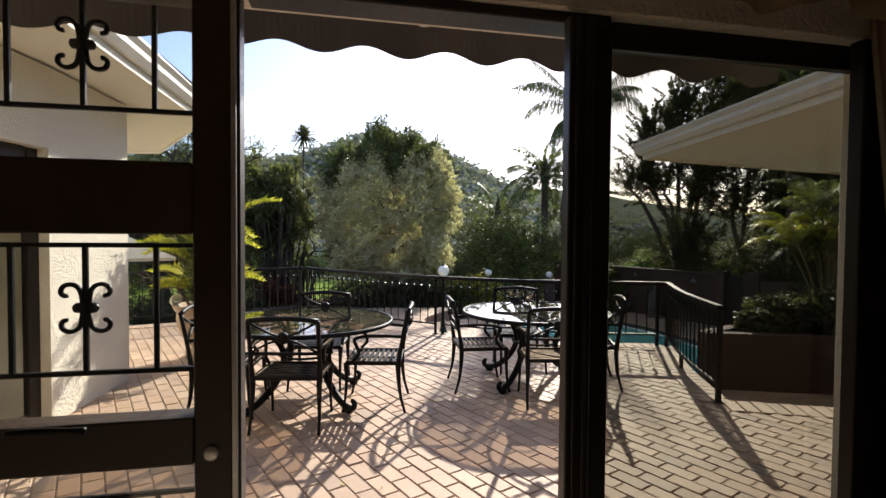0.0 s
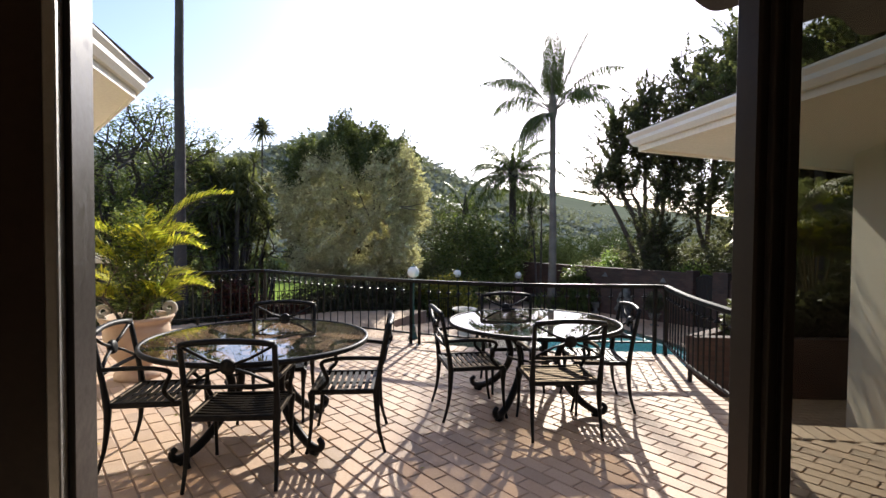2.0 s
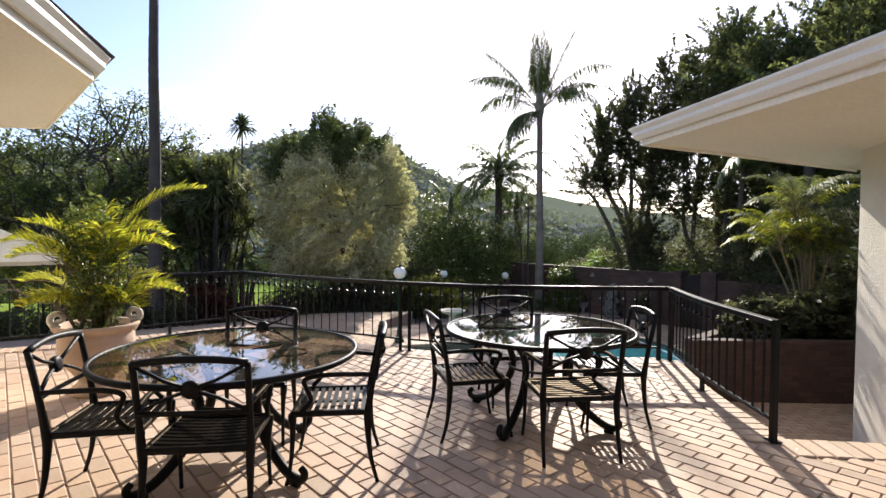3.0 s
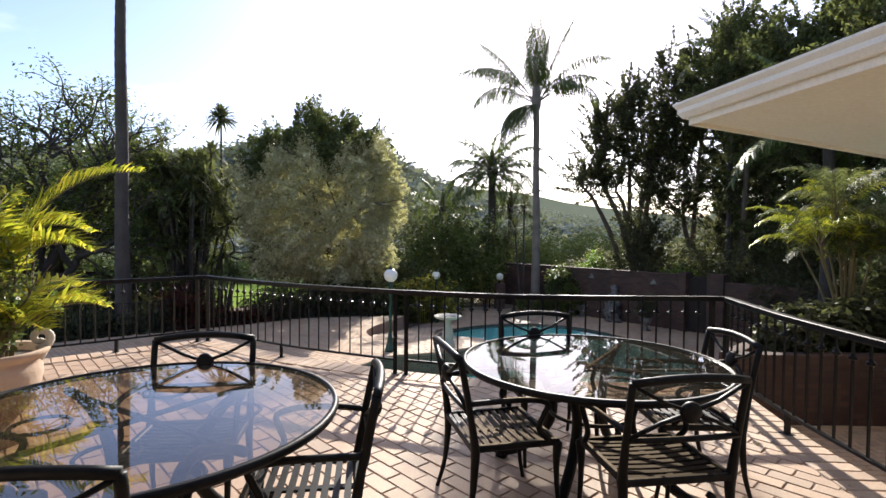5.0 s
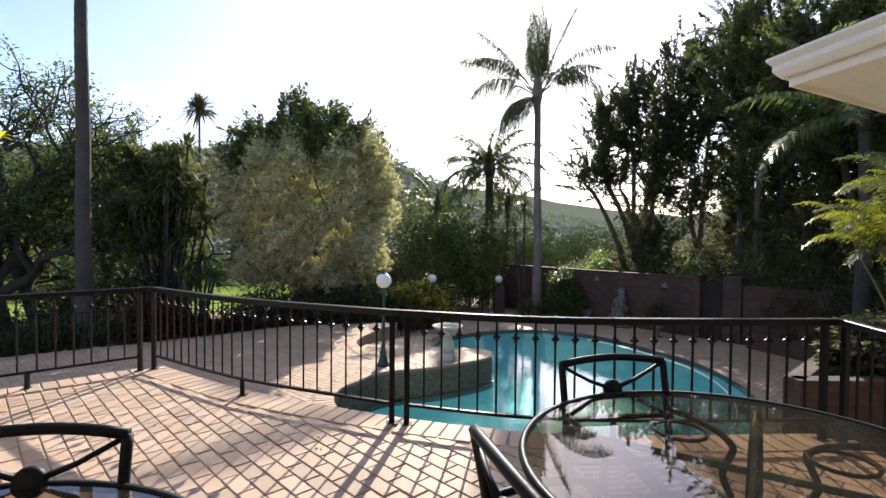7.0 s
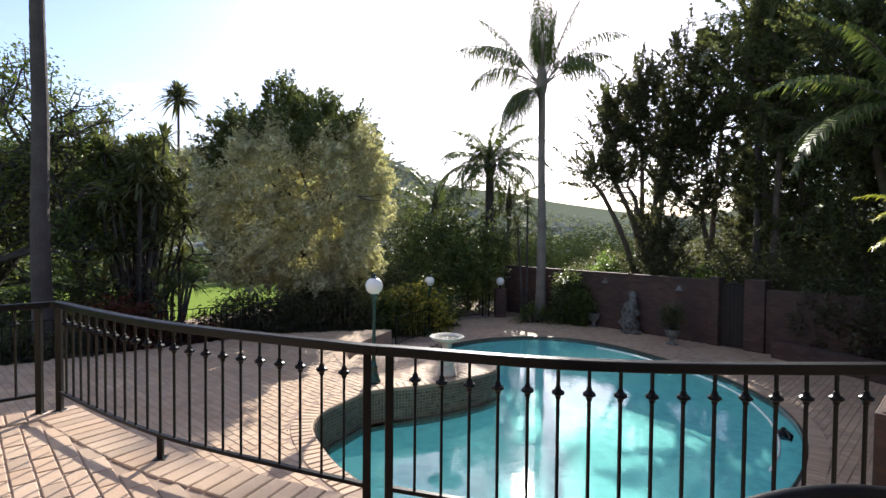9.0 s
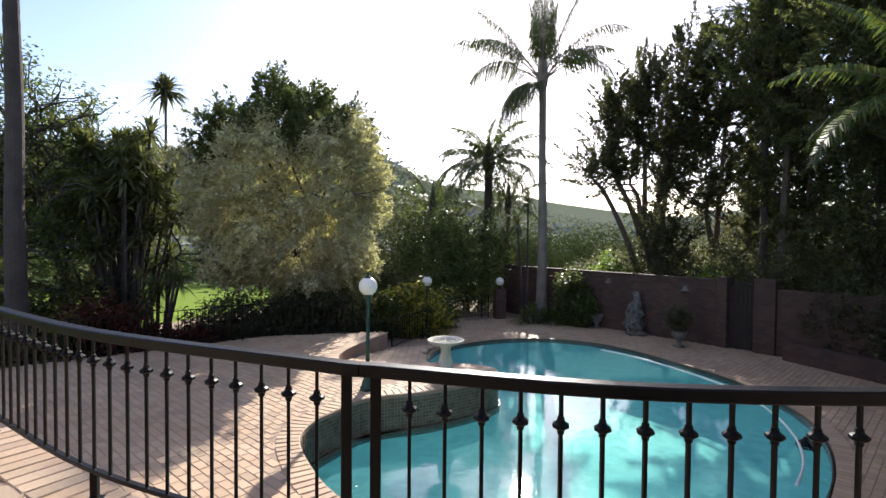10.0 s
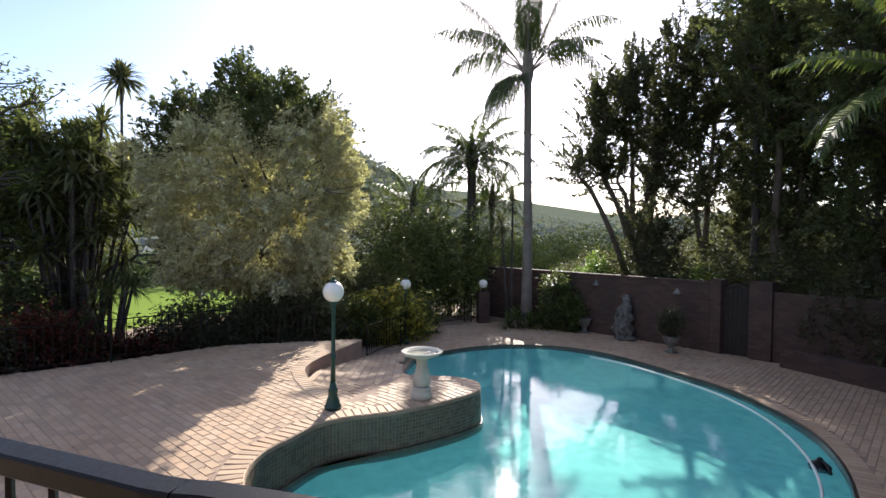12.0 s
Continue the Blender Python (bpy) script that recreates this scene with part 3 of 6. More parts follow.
def house_box(name, u0, u1, v0, v1, z0, z1, material, label="", cat="wall"):
    bm = bmesh.new()
    box(bm, (u0 + u1) / 2, (v0 + v1) / 2, (z0 + z1) / 2, u1 - u0, v1 - v0, z1 - z0, 0.006)
    ob = part(name, bm, material)
    ob.matrix_basis = HOUSE
    return tagged(ob, label, cat, kind="structure")


house_box("wall_door_right", 1.73, 3.4, -0.02, 0.22, -0.02, 2.9, M_PLASTER, "rough-cast cream plaster wall beside the sliding door")
house_box("wall_door_left", -5.6, -2.0, -0.02, 0.22, -0.02, 2.9, M_PLASTER, "rough-cast cream plaster wall beside the window")
house_box("wall_door_head", -2.0, 1.73, -0.02, 0.22, HEAD, 2.9, M_PLASTER, "rough-cast cream plaster lintel over the door")
house_box("wall_in_right", 2.3, 2.5, -5.2, -0.02, 0, 2.6, M_INTERIOR, "plain dim interior wall")
house_box("wall_in_left", -3.6, -3.4, -5.2, -0.02, 0, 2.6, M_INTERIOR, "plain dim interior wall")
house_box("wall_in_back", -3.6, 2.5, -5.4, -5.2, 0, 2.6, M_INTERIOR, "plain dim interior wall")
house_box("ceiling", -3.6, 2.5, -5.4, -0.02, 2.6, 2.75, M_INTERIOR, "plain dim interior ceiling", "ceiling")
house_box("floor_inside", -3.6, 2.5, -5.4, 0.1, -0.3, 0.004, M_INFLOOR, "tiled floor of the dim room", "floor")
house_box("roof_main", -6.5, 4.2, -7.0, 0.55, 2.92, 3.05, M_ROOF, "dark low roof over the room", "roof")


def slab(name, outline, z0, z1, material, label, cat):
    bm = bmesh.new()
    prism(bm, outline, z0, z1)
    return tagged(part(name, bm, material), label, cat, kind="structure")


# left wing
slab("wall_left_wing", [(-3.05, 3.9), (-3.21, 5.13), (-4.6, 6.4), (-6.8, 6.6), (-6.8, 3.9)], 0, 2.78, M_PLASTER, "rough-cast cream plaster wall of the side wing", "wall")
slab("wall_left_pier", [(-2.98, 1.35), (-2.98, 2.1), (-6.8, 2.1), (-6.8, 1.35)], 0, 2.78, M_PLASTER, "cream plaster return wall of the side wing", "wall")
slab("wall_left_head", [(-3.0, 2.1), (-3.05, 3.9), (-3.35, 3.9), (-3.3, 2.1)], 2.15, 2.78, M_PLASTER, "cream plaster lintel over the side door", "wall")
slab("wall_left_back", [(-6.6, 2.1), (-6.6, 3.9), (-6.8, 3.9), (-6.8, 2.1)], 0, 2.78, M_INTERIOR, "plain dim wall inside the side wing", "wall")
EAVE_L = [(-2.12, 2.0), (-2.79, 5.86), (-4.55, 8.1), (-7.5, 8.2), (-7.5, 1.6), (-2.02, 1.6)]
slab("soffit_left", EAVE_L, 2.80, 2.83, M_SOFFIT, "smooth cream painted eaves soffit", "ceiling")
# right wing
slab("wall_right_wing", [(5.85, 7.2), (4.45, 4.35), (6.75, 2.4), (12.5, 2.4), (12.5, 8.3)], -2.2, 2.62, M_PLASTER, "rough-cast cream plaster wall at the steps", "wall")
EAVE_R = [(2.81, 7.10), (3.16, 2.0), (10.5, 2.0), (10.5, 9.9), (7.45, 8.86)]
slab("soffit_right", EAVE_R[::-1], 2.62, 2.65, M_SOFFIT, "smooth cream painted eaves soffit", "ceiling")


def gutter(name, line, z, label):
    """A half-moulded gutter along the eaves with a fascia behind it."""
    b = base(name, None, label=label, category="gutter")
    bm = bmesh.new()
    pts = [Vector((x, y, z)) for x, y in line]
    prof = [(0.02, -0.15), (0.06, -0.15), (0.10, -0.10), (0.10, -0.06), (0.135, -0.02), (0.135, 0.0), (0.12, 0.0), (0.12, -0.015), (0.085, -0.055), (0.085, -0.095), (0.05, -0.135), (0.02, -0.135)]
    rings = []
    for i, p in enumerate(pts):
        d0 = (pts[i] - pts[max(i - 1, 0)]).normalized() if i else (pts[1] - pts[0]).normalized()
        d1 = (pts[min(i + 1, len(pts) - 1)] - pts[i]).normalized() if i < len(pts) - 1 else d0
        n0, n1 = Vector((d0.y, -d0.x, 0)), Vector((d1.y, -d1.x, 0))
        nn = (n0 + n1).normalized()
        nn /= max(0.35, nn.dot(n0))
        rings.append([bm.verts.new(p + nn * a + Vector((0, 0, h))) for a, h in prof])
    for r, s in zip(rings, rings[1:]):
        for k in range(len(prof)):
            bm.faces.new((r[k], r[(k + 1) % len(prof)], s[(k + 1) % len(prof)], s[k]))
    bm.faces.new(rings[0][::-1]), bm.faces.new(rings[-1])
    part("channel", bm, M_GUTTER, b)
    bm = bmesh.new()
    sweep(bm, [(p.x, p.y, p.z - 0.02) for p in pts], 0.03, 0.20)
    part("fascia", bm, M_SOFFIT, b)
    return b


gutter("gutter", [(-2.12, 2.0), (-2.79, 5.86), (-4.55, 8.1), (-7.4, 8.1)], 2.99, "cream painted gutter and fascia along the wing eaves")
gutter("gutter", [(7.45, 8.86), (2.81, 7.10), (3.16, 2.0)], 2.80, "cream painted gutter and fascia along the porch eaves")


def roof(name, outline, ridge, z0, rise, label):
    bm = bmesh.new()
    ring = [bm.verts.new((x, y, z0)) for x, y in outline]
    top = bm.verts.new((ridge[0], ridge[1], z0 + rise))
    for k in range(len(ring)):
        bm.faces.new((ring[k], ring[(k + 1) % len(ring)], top))
    bm.faces.new(ring[::-1])
    return tagged(part(name, bm, M_ROOF), label, "roof", kind="structure")


roof("roof_left", [(-2.63, 5.93), (-4.5, 8.19), (-7.5, 8.24), (-7.5, 1.6), (-1.98, 1.6)], (-5.2, 4.6), 3.0, 0.55, "dark tiled hip roof of the side wing")
roof("roof_right", [(2.69, 7.19), (3.05, 2.0), (10.5, 2.0), (10.5, 10.0), (7.43, 8.98)], (7.0, 5.0), 2.815, 1.0, "dark tiled hip roof of the porch wing")


# railing
def railing(ctrl, feet, label, knob=True, posts=(True, True), joins=(None, None)):
    """Iron railing panel along a bowed line: posts, rails and knuckled bars."""
    line = smooth_line([(x, y, 0) for x, y in ctrl], 10)
    b = base("railing", pose(line[0].x, line[0].y, 0), label=label, category="railing", group="terrace railing")
    o = Vector((line[0].x, line[0].y, 0))
    loc = [p - o for p in line]
    bm = bmesh.new()
    ext = ([Vector((*joins[0], 0)) - o] if joins[0] else []) + loc + ([Vector((*joins[1], 0)) - o] if joins[1] else [])
    sweep(bm, [p + Vector((0, 0, 0.884)) for p in ext], 0.064, 0.048)
    part("top_rail", bm, M_IRON, b)
    bm = bmesh.new()
    sweep(bm, [p + Vector((0, 0, 0.165)) for p in loc], 0.032, 0.022)
    part("bottom_rail", bm, M_IRON, b)
    ends = ([loc[0]] if posts[0] else []) + ([loc[-1]] if posts[1] else [])
    for p in ends:
        bm = bmesh.new()
        box(bm, 0, 0, 0.421, 0.042, 0.042, 0.834, 0.003)
        box(bm, 0, 0, 0.004, 0.09, 0.09, 0.008, 0.002)
        part("post", bm, M_IRON, b).location = p
    seg = [(loc[i + 1] - loc[i]).length for i in range(len(loc) - 1)]
    total = sum(seg)

    def at(s):
        for i, k in enumerate(seg):
            if s <= k or i == len(seg) - 1:
                return loc[i] + (loc[i + 1] - loc[i]) * (s / k)
            s -= k
    for f in feet:
        bm = bmesh.new()
        box(bm, 0, 0, 0.075, 0.035, 0.035, 0.15, 0.003)
        box(bm, 0, 0, 0.004, 0.08, 0.08, 0.008, 0.002)
        part("foot", bm, M_IRON, b).location = at(f * total)
    bm = bmesh.new()
    box(bm, 0, 0, 0.494, 0.013, 0.013, 0.694)
    if knob:
        lathe(bm, [(0.007, 0.690), (0.013, 0.697), (0.013, 0.705), (0.018, 0.712), (0.029, 0.718), (0.031, 0.724), (0.029, 0.730), (0.018, 0.737), (0.013, 0.744), (0.013, 0.752), (0.007, 0.759)], 8)
    first = part("bar", bm, M_IRON, b)
    n = max(2, round(total / 0.14))
    for k in range(1, n):
        p = at(total * k / n)
        if k == 1:
            first.location = p
        else:
            same_mesh("bar", first.data, Matrix.Translation(p), b)
    return b


JOIN_1, JOIN_2, JOIN_3 = (-2.61, 9.455), (-0.048, 7.592), (3.03, 6.90)
railing(RAIL_Z, (0.45, 0.75), "black wrought-iron terrace railing panel, bowed, with knuckled bars", joins=(None, JOIN_1))
railing(RAIL_A, (0.5,), "black wrought-iron terrace railing panel, bowed, with knuckled bars", joins=(JOIN_1, JOIN_2))
railing(RAIL_B, (0.5,), "black wrought-iron terrace railing panel, bowed, with knuckled bars", joins=(JOIN_2, JOIN_3))
railing(RAIL_C, (0.5,), "black wrought-iron railing panel ending at the terrace corner", joins=(JOIN_3, None))


# patio tables and chairs
def patio_table(m, radius):
    b = base("patio_table", m, label="round patio table with bronze glass top on scrolled black metal legs", category="table", group="patio tables")
    bm = bmesh.new()
    bmesh.ops.create_circle(bm, cap_ends=True, segments=72, radius=radius - 0.012, matrix=Matrix.Translation((0, 0, 0.727)))
    part("glass_top", bm, M_TABLEGLASS, b, "tinted bronze glass")
    bm = bmesh.new()
    prof = [(radius - 0.018, 0.705), (radius, 0.700), (radius + 0.006, 0.715), (radius, 0.732), (radius - 0.018, 0.733), (radius - 0.020, 0.72)]
    rings = [[bm.verts.new((r * math.cos(k * math.tau / 72), r * math.sin(k * math.tau / 72), z)) for k in range(72)] for r, z in prof]
    for i in range(len(prof)):
        r, s = rings[i], rings[(i + 1) % len(prof)]
        for k in range(72):
            bm.faces.new((r[k], r[(k + 1) % 72], s[(k + 1) % 72], s[k]))
    part("rim", bm, M_FURN, b, "", True)
    for k in range(4):
        a = math.tau * (k + 0.5) / 4
        # S-shaped leg with a scroll at the foot
        pts = [(0.64, 0.70), (0.52, 0.69), (0.38, 0.64), (0.27, 0.54), (0.23, 0.42), (0.26, 0.30), (0.35, 0.18), (0.47, 0.085), (0.57, 0.045), (0.635, 0.05), (0.655, 0.09), (0.625, 0.115)]
        bm = bmesh.new()
        tube(bm, smooth_line([(r, 0, z) for r, z in pts], 3), [0.019 + 0.012 * math.sin(math.pi * i / 33) for i in range(34)], 8)
        box(bm, 0.58, 0, 0.018, 0.07, 0.05, 0.036, 0.006)
        leg = part("leg", bm, M_FURN, b, "", True)
        leg.matrix_basis = pose(0, 0, 0, 0, 0, math.degrees(a))
        bm = bmesh.new()
        tube(bm, [(0.62, 0, 0.695), (0.0, 0, 0.695)], 0.012, 6)
        sp = part("spoke", bm, M_FURN, b)
        sp.matrix_basis = pose(0, 0, 0, 0, 0, math.degrees(a))
        bm = bmesh.new()
        ring = [(0.36 + 0.10 * math.cos(t), 0.10 * math.sin(t), 0.695) for t in np.linspace(0, math.tau, 15)]
        tube(bm, ring, 0.008, 5, False)
        part("scroll", bm, M_FURN, b, "", True).matrix_basis = pose(0, 0, 0, 0, 0, math.degrees(a) + 45)
    bm = bmesh.new()
    tube(bm, [(0.235 * math.cos(t), 0.235 * math.sin(t), 0.42) for t in np.linspace(0, math.tau, 25)], 0.011, 6, False)
    part("ring", bm, M_FURN, b, "", True)
    return b


patio_table(pose(-1.245, 4.57, 0, 0, 0, 7), 0.785)
patio_table(pose(0.965, 5.20, 0, 0, 0, 4), 0.755)


def patio_chair(m):
    """Seen from behind, the seat lies ahead (+y)."""
    b = base("patio_chair", m, label="black cast-metal patio armchair with a slatted seat and crossed back", category="chair", group="chairs round the patio tables")
    W, D = 0.255, 0.44
    for s in (-1, 1):
        # back leg runs up into the back post
        bm = bmesh.new()
        tube(bm, smooth_line([(s * (W + 0.005), -0.055, 0.0), (s * W, -0.012, 0.16), (s * (W - 0.005), 0.005, 0.36), (s * W, 0.0, 0.45), (s * (W + 0.002), -0.035, 0.66), (s * (W + 0.004), -0.075, 0.862)], 4), [0.012, 0.0115, 0.012, 0.013, 0.014, 0.016, 0.018, 0.02, 0.022, 0.023, 0.024, 0.024, 0.022, 0.02, 0.018, 0.017, 0.017, 0.017, 0.017, 0.017, 0.016], 7)
        part("back_post", bm, M_FURN, b, "", True)
        bm = bmesh.new()
        tube(bm, smooth_line([(s * (W - 0.005), D + 0.035, 0.0), (s * (W - 0.01), D + 0.012, 0.12), (s * (W - 0.01), D, 0.30), (s * (W - 0.005), D + 0.004, 0.42)], 4), [0.013, 0.011, 0.011, 0.012, 0.012, 0.013, 0.014, 0.015, 0.017, 0.02, 0.023, 0.025, 0.022], 7)
        part("front_leg", bm, M_FURN, b, "", True)
        bm = bmesh.new()
        tube(bm, smooth_line([(s * W, -0.03, 0.645), (s * (W + 0.02), 0.12, 0.655), (s * (W + 0.025), 0.28, 0.652), (s * (W + 0.02), 0.37, 0.625), (s * (W + 0.012), 0.355, 0.565), (s * (W + 0.005), 0.335, 0.50), (s * W, 0.39, 0.435)], 4), 0.0145, 7)
        part("armrest", bm, M_FURN, b, "", True)
        bm = bmesh.new()
        box(bm, s * (W - 0.012), D / 2, 0.418, 0.03, D + 0.03, 0.034, 0.006)
        part("side_rail", bm, M_FURN, b)
    for y in (0.0, D):
        bm = bmesh.new()
        box(bm, 0, y, 0.416, 2 * W, 0.028, 0.034, 0.006)
        part("end_rail", bm, M_FURN, b)
    slat = None
    for k in range(9):
        y = 0.035 + k * (D - 0.07) / 8
        if slat is None:
            bm = bmesh.new()
            rows = []
            for i in range(9):
                x = -W + 0.02 + i * (2 * W - 0.04) / 8
                z = 0.430 - 0.012 * (1 - (x / W) ** 2)
                rows.append([bm.verts.new(v) for v in ((x, -0.0135, z), (x, 0.0135, z), (x, 0.0135, z - 0.012), (x, -0.0135, z - 0.012))])
            for r, q in zip(rows, rows[1:]):
                for j in range(4):
                    bm.faces.new((r[j], r[(j + 1) % 4], q[(j + 1) % 4], q[j]))
            bm.faces.new(rows[0][::-1]), bm.faces.new(rows[-1])
            slat = part("slat", bm, M_FURN, b)
            slat.location.y = y
        else:
            same_mesh("slat", slat.data, Matrix.Translation((0, y, 0)), b)
    bm = bmesh.new()
    box(bm, 0, D / 2, 0.409, 0.035, D, 0.012, 0.003)
    part("centre_bar", bm, M_FURN, b)
    # back: bowed top rail, crossed bars, hub, lower rail
    bm = bmesh.new()
    tube(bm, [(x, -0.076 - 0.02 * (1 - (x / W) ** 2), 0.862 + 0.022 * (1 - (x / W) ** 2)) for x in np.linspace(-W - 0.006, W + 0.006, 9)], 0.0185, 8)
    part("top_rail", bm, M_FURN, b, "", True)
    bm = bmesh.new()
    tube(bm, [(x, -0.035 - 0.012 * (1 - (x / W) ** 2), 0.612) for x in np.linspace(-W, W, 7)], 0.013, 6)
    part("lower_rail", bm, M_FURN, b, "", True)
    for s in (-1, 1):
        for t in (-1, 1):
            bm = bmesh.new()
            z1 = 0.735 + t * 0.112
            y1 = -0.058 - t * 0.02
            tube(bm, [(s * 0.03, -0.075, 0.735 + t * 0.012), (s * 0.12, -0.07 - t * 0.01, 0.735 + t * 0.045), (s * (W - 0.012), y1, z1)], [0.014, 0.0125, 0.013], 6, True, 0.7)
            part("cross_bar", bm, M_FURN, b, "", True)
    bm = bmesh.new()
    lathe(bm, [(0.02, -0.020), (0.042, -0.016), (0.048, 0.0), (0.042, 0.016), (0.026, 0.018), (0.018, 0.026), (0.001, 0.027)], 18, pose(0, -0.075, 0.735, 100, 0, 0))
    part("hub", bm, M_FURN, b, "", True)
    return b


chair = patio_chair(pose(-1.18, 3.775, 0, 0, 0, 1))
for x, y, a in ((-2.03, 4.25, -85), (-0.37, 4.48, 91), (-1.245, 5.26, 182), (1.0, 4.37, 1), (0.15, 5.0, -83), (1.73, 5.12, 83), (0.87, 5.90, 182)):
    copy_thing(chair, pose(x, y, 0, 0, 0, a))


# vegetation
def limbs_part(name, limbs, material, parent, least=0.012):
    bm = bmesh.new()
    for pts, rad in limbs:
        if rad[0] > least:
            tube(bm, pts, rad, 7 if rad[0] > 0.05 else 5, False)
    return part(name, bm, material, parent, "", True)


def round_tree(name, x, y, z, crown, radii, n, leafs, size, label, seed, trunk_r=0.22, cat="tree", stems=1, clump=1, **k):
    """A dense-crowned tree: trunk, limbs into the crown, leaves in uneven masses."""
    rng = np.random.default_rng(seed)
    b = base(name, pose(x, y, z), label=label, category=cat)
    limbs, tips = [], []
    for s in range(stems):
        lean = rng.normal(size=2) * (0.25 if stems > 1 else 0.06)
        grow(rng, (rng.normal() * 0.2 * (stems > 1), rng.normal() * 0.2 * (stems > 1), -0.1), (lean[0], lean[1], 1), (crown[2] - z) * 0.75, trunk_r, 3, limbs, tips, 0.3, 3, 0.62, 0.3)
    limbs_part("trunk", limbs, M_BARK, b)
    c = (crown[0] - x, crown[1] - y, crown[2] - z)
    if not isinstance(leafs, tuple):
        leafs = (leafs,)
    p = blob_points(rng, n // clump, c, radii, **k)
    lie = None
    if clump > 1:
        out = (p - np.array(c)) / np.array(radii)
        out = out + rng.normal(size=out.shape) * 0.45 + np.array((0, 0, 0.15))
        out /= np.linalg.norm(out, axis=1)[:, None]
        p, lie = sprigs(rng, p - out * 0.25, out, rng.uniform(0.25, 0.6, len(p)), clump, 0.19)
    if len(leafs) == 1:
        quad_mesh("crown", leaf_quads(p, size, rng, lie=lie), leafs[0], b)
    else:
        top = p[:, 2] + 0.45 * np.sin(p[:, 0] * 2.1 + 0.6) + 0.3 * np.sin(p[:, 0] * 4.7) + rng.normal(size=len(p)) * 0.2 - 0.12 * p[:, 0] > c[2] + radii[2] * 0.55
        quad_mesh("crown", leaf_quads(p[~top], size, rng, lie=lie[~top]), leafs[0], b)
        quad_mesh("crown_top", leaf_quads(p[top], size, rng, lie=lie[top]), leafs[1], b, "darker plain green growth at the top")
    return b


def branch_tree(name, x, y, z, height, label, seed, leafs, per=110, spread=0.34, size=0.13, depth=4, trunk_r=0.2, stems=3, forks=3, lean=0.35, up=0.35, bark=None, shrink=0.7, toward=(0, 0), least=0.012, hold=0.8, bend=0.4):
    """An open tree: forking limbs with leaf sprays at their ends and gaps between."""
    rng = np.random.default_rng(seed)
    b = base(name, pose(x, y, z), label=label, category="tree")
    limbs, tips = [], []
    for s in range(stems):
        a = math.tau * (s + rng.uniform(0, 0.6)) / stems
        d = (math.cos(a) * lean + toward[0], math.sin(a) * lean + toward[1], 1)
        grow(rng, (math.cos(a) * 0.12, math.sin(a) * 0.12, -0.1), d, height * 0.36, trunk_r / math.sqrt(stems) * 1.3, depth, limbs, tips, bend, forks, shrink, up, hold)
    limbs_part("trunk", limbs, bark or M_BARK, b, least)
    if per:
        t = np.array([tuple(p) for p in tips])
        quad_mesh("crown", leaf_quads(clump_points(rng, t, per, spread), size, rng), leafs, b)
    return b


def spray_tree(name, x, y, z, lobes, n, per, leafs, size, label, seed, trunk_r=0.17, up=0.9, length=1.25, radius=0.27):
    """An open tree: a stem into each lobe, boughs off the stem, and leafy shoots off the boughs.
    lobes: (x, y, z, rx, ry, rz); n shoots in all, per leaves on each."""
    rng = np.random.default_rng(seed)
    b = base(name, pose(x, y, z), label=label, category="tree")
    limbs, roots, dirs = [], [], []
    o = Vector((x, y, z))
    vol = np.array([(l[3] * l[4] * l[5]) ** 0.8 for l in lobes])
    share = np.maximum(6, (n * vol / vol.sum()).astype(int))
    for l, m in zip(lobes, share):
        c = Vector(l[:3]) - o
        r = Vector(l[3:])
        fork = Vector((c.x * 0.3 + rng.normal() * 0.15, c.y * 0.3, max(0.7, (c.z - r.z) * 0.6)))
        low = Vector((c.x * 0.75 + rng.normal() * 0.2, c.y * 0.75, max(1.0, c.z - r.z * 0.75)))
        stem = smooth_line([Vector((rng.normal() * 0.12, rng.normal() * 0.12, -0.1)), fork, low, c + Vector((rng.normal() * 0.2, 0, r.z * 0.15)), c + Vector((rng.normal() * 0.3, 0, r.z * 0.8))], 5)
        limbs.append((stem, [trunk_r * (1 - 0.88 * i / (len(stem) - 1)) for i in range(len(stem))]))
        boughs = []
        for k in range(max(6, int(m / 2.5))):
            d = rng.normal(size=3)
            d = d / np.linalg.norm(d) * rng.uniform(0.1, 1.0) ** 0.5 * 0.95
            p = c + Vector((d[0] * r.x, d[1] * r.y, d[2] * r.z))
            under = [q for q in stem if q.z < p.z - 0.25 * math.hypot(p.x - q.x, p.y - q.y)] or stem[:9]
            root = min(under, key=lambda q: (q - p).length)
            mid = root.lerp(p, 0.5) + Vector((rng.normal() * 0.18, rng.normal() * 0.18, -0.10 * (p - root).length))
            q = smooth_line([root, mid, p], 3)
            limbs.append((q, [0.05 * (1 - 0.7 * i / (len(q) - 1)) for i in range(len(q))]))
            boughs.append(q)
        for k in range(m):
            q = boughs[k % len(boughs)]
            root = q[-1 - int(rng.integers(0, 3))]
            d = Vector(((root.x - c.x) / r.x, (root.y - c.y) / r.y, (root.z - c.z) / r.z)) * 0.7 + Vector(rng.normal(size=3)) * 0.55 + Vector((0, 0, up))
            d.normalize()
            roots.append(tuple(root)), dirs.append(tuple(d))
    roots, dirs = np.array(roots), np.array(dirs)
    lengths = length * rng.uniform(0.55, 1.25, len(roots))
    for p, d, g in zip(roots, dirs, lengths):
        limbs.append(([Vector(p), Vector(p + d * g * 0.5), Vector(p + d * g * 0.95)], [0.014, 0.011, 0.006]))
    limbs_part("trunk", limbs, M_BARK, b)
    pos, lie = sprigs(rng, roots + dirs * 0.12, dirs, lengths, per, radius)
    quad_mesh("crown", leaf_quads(pos, size, rng, lie=lie), leafs, b)
    return b


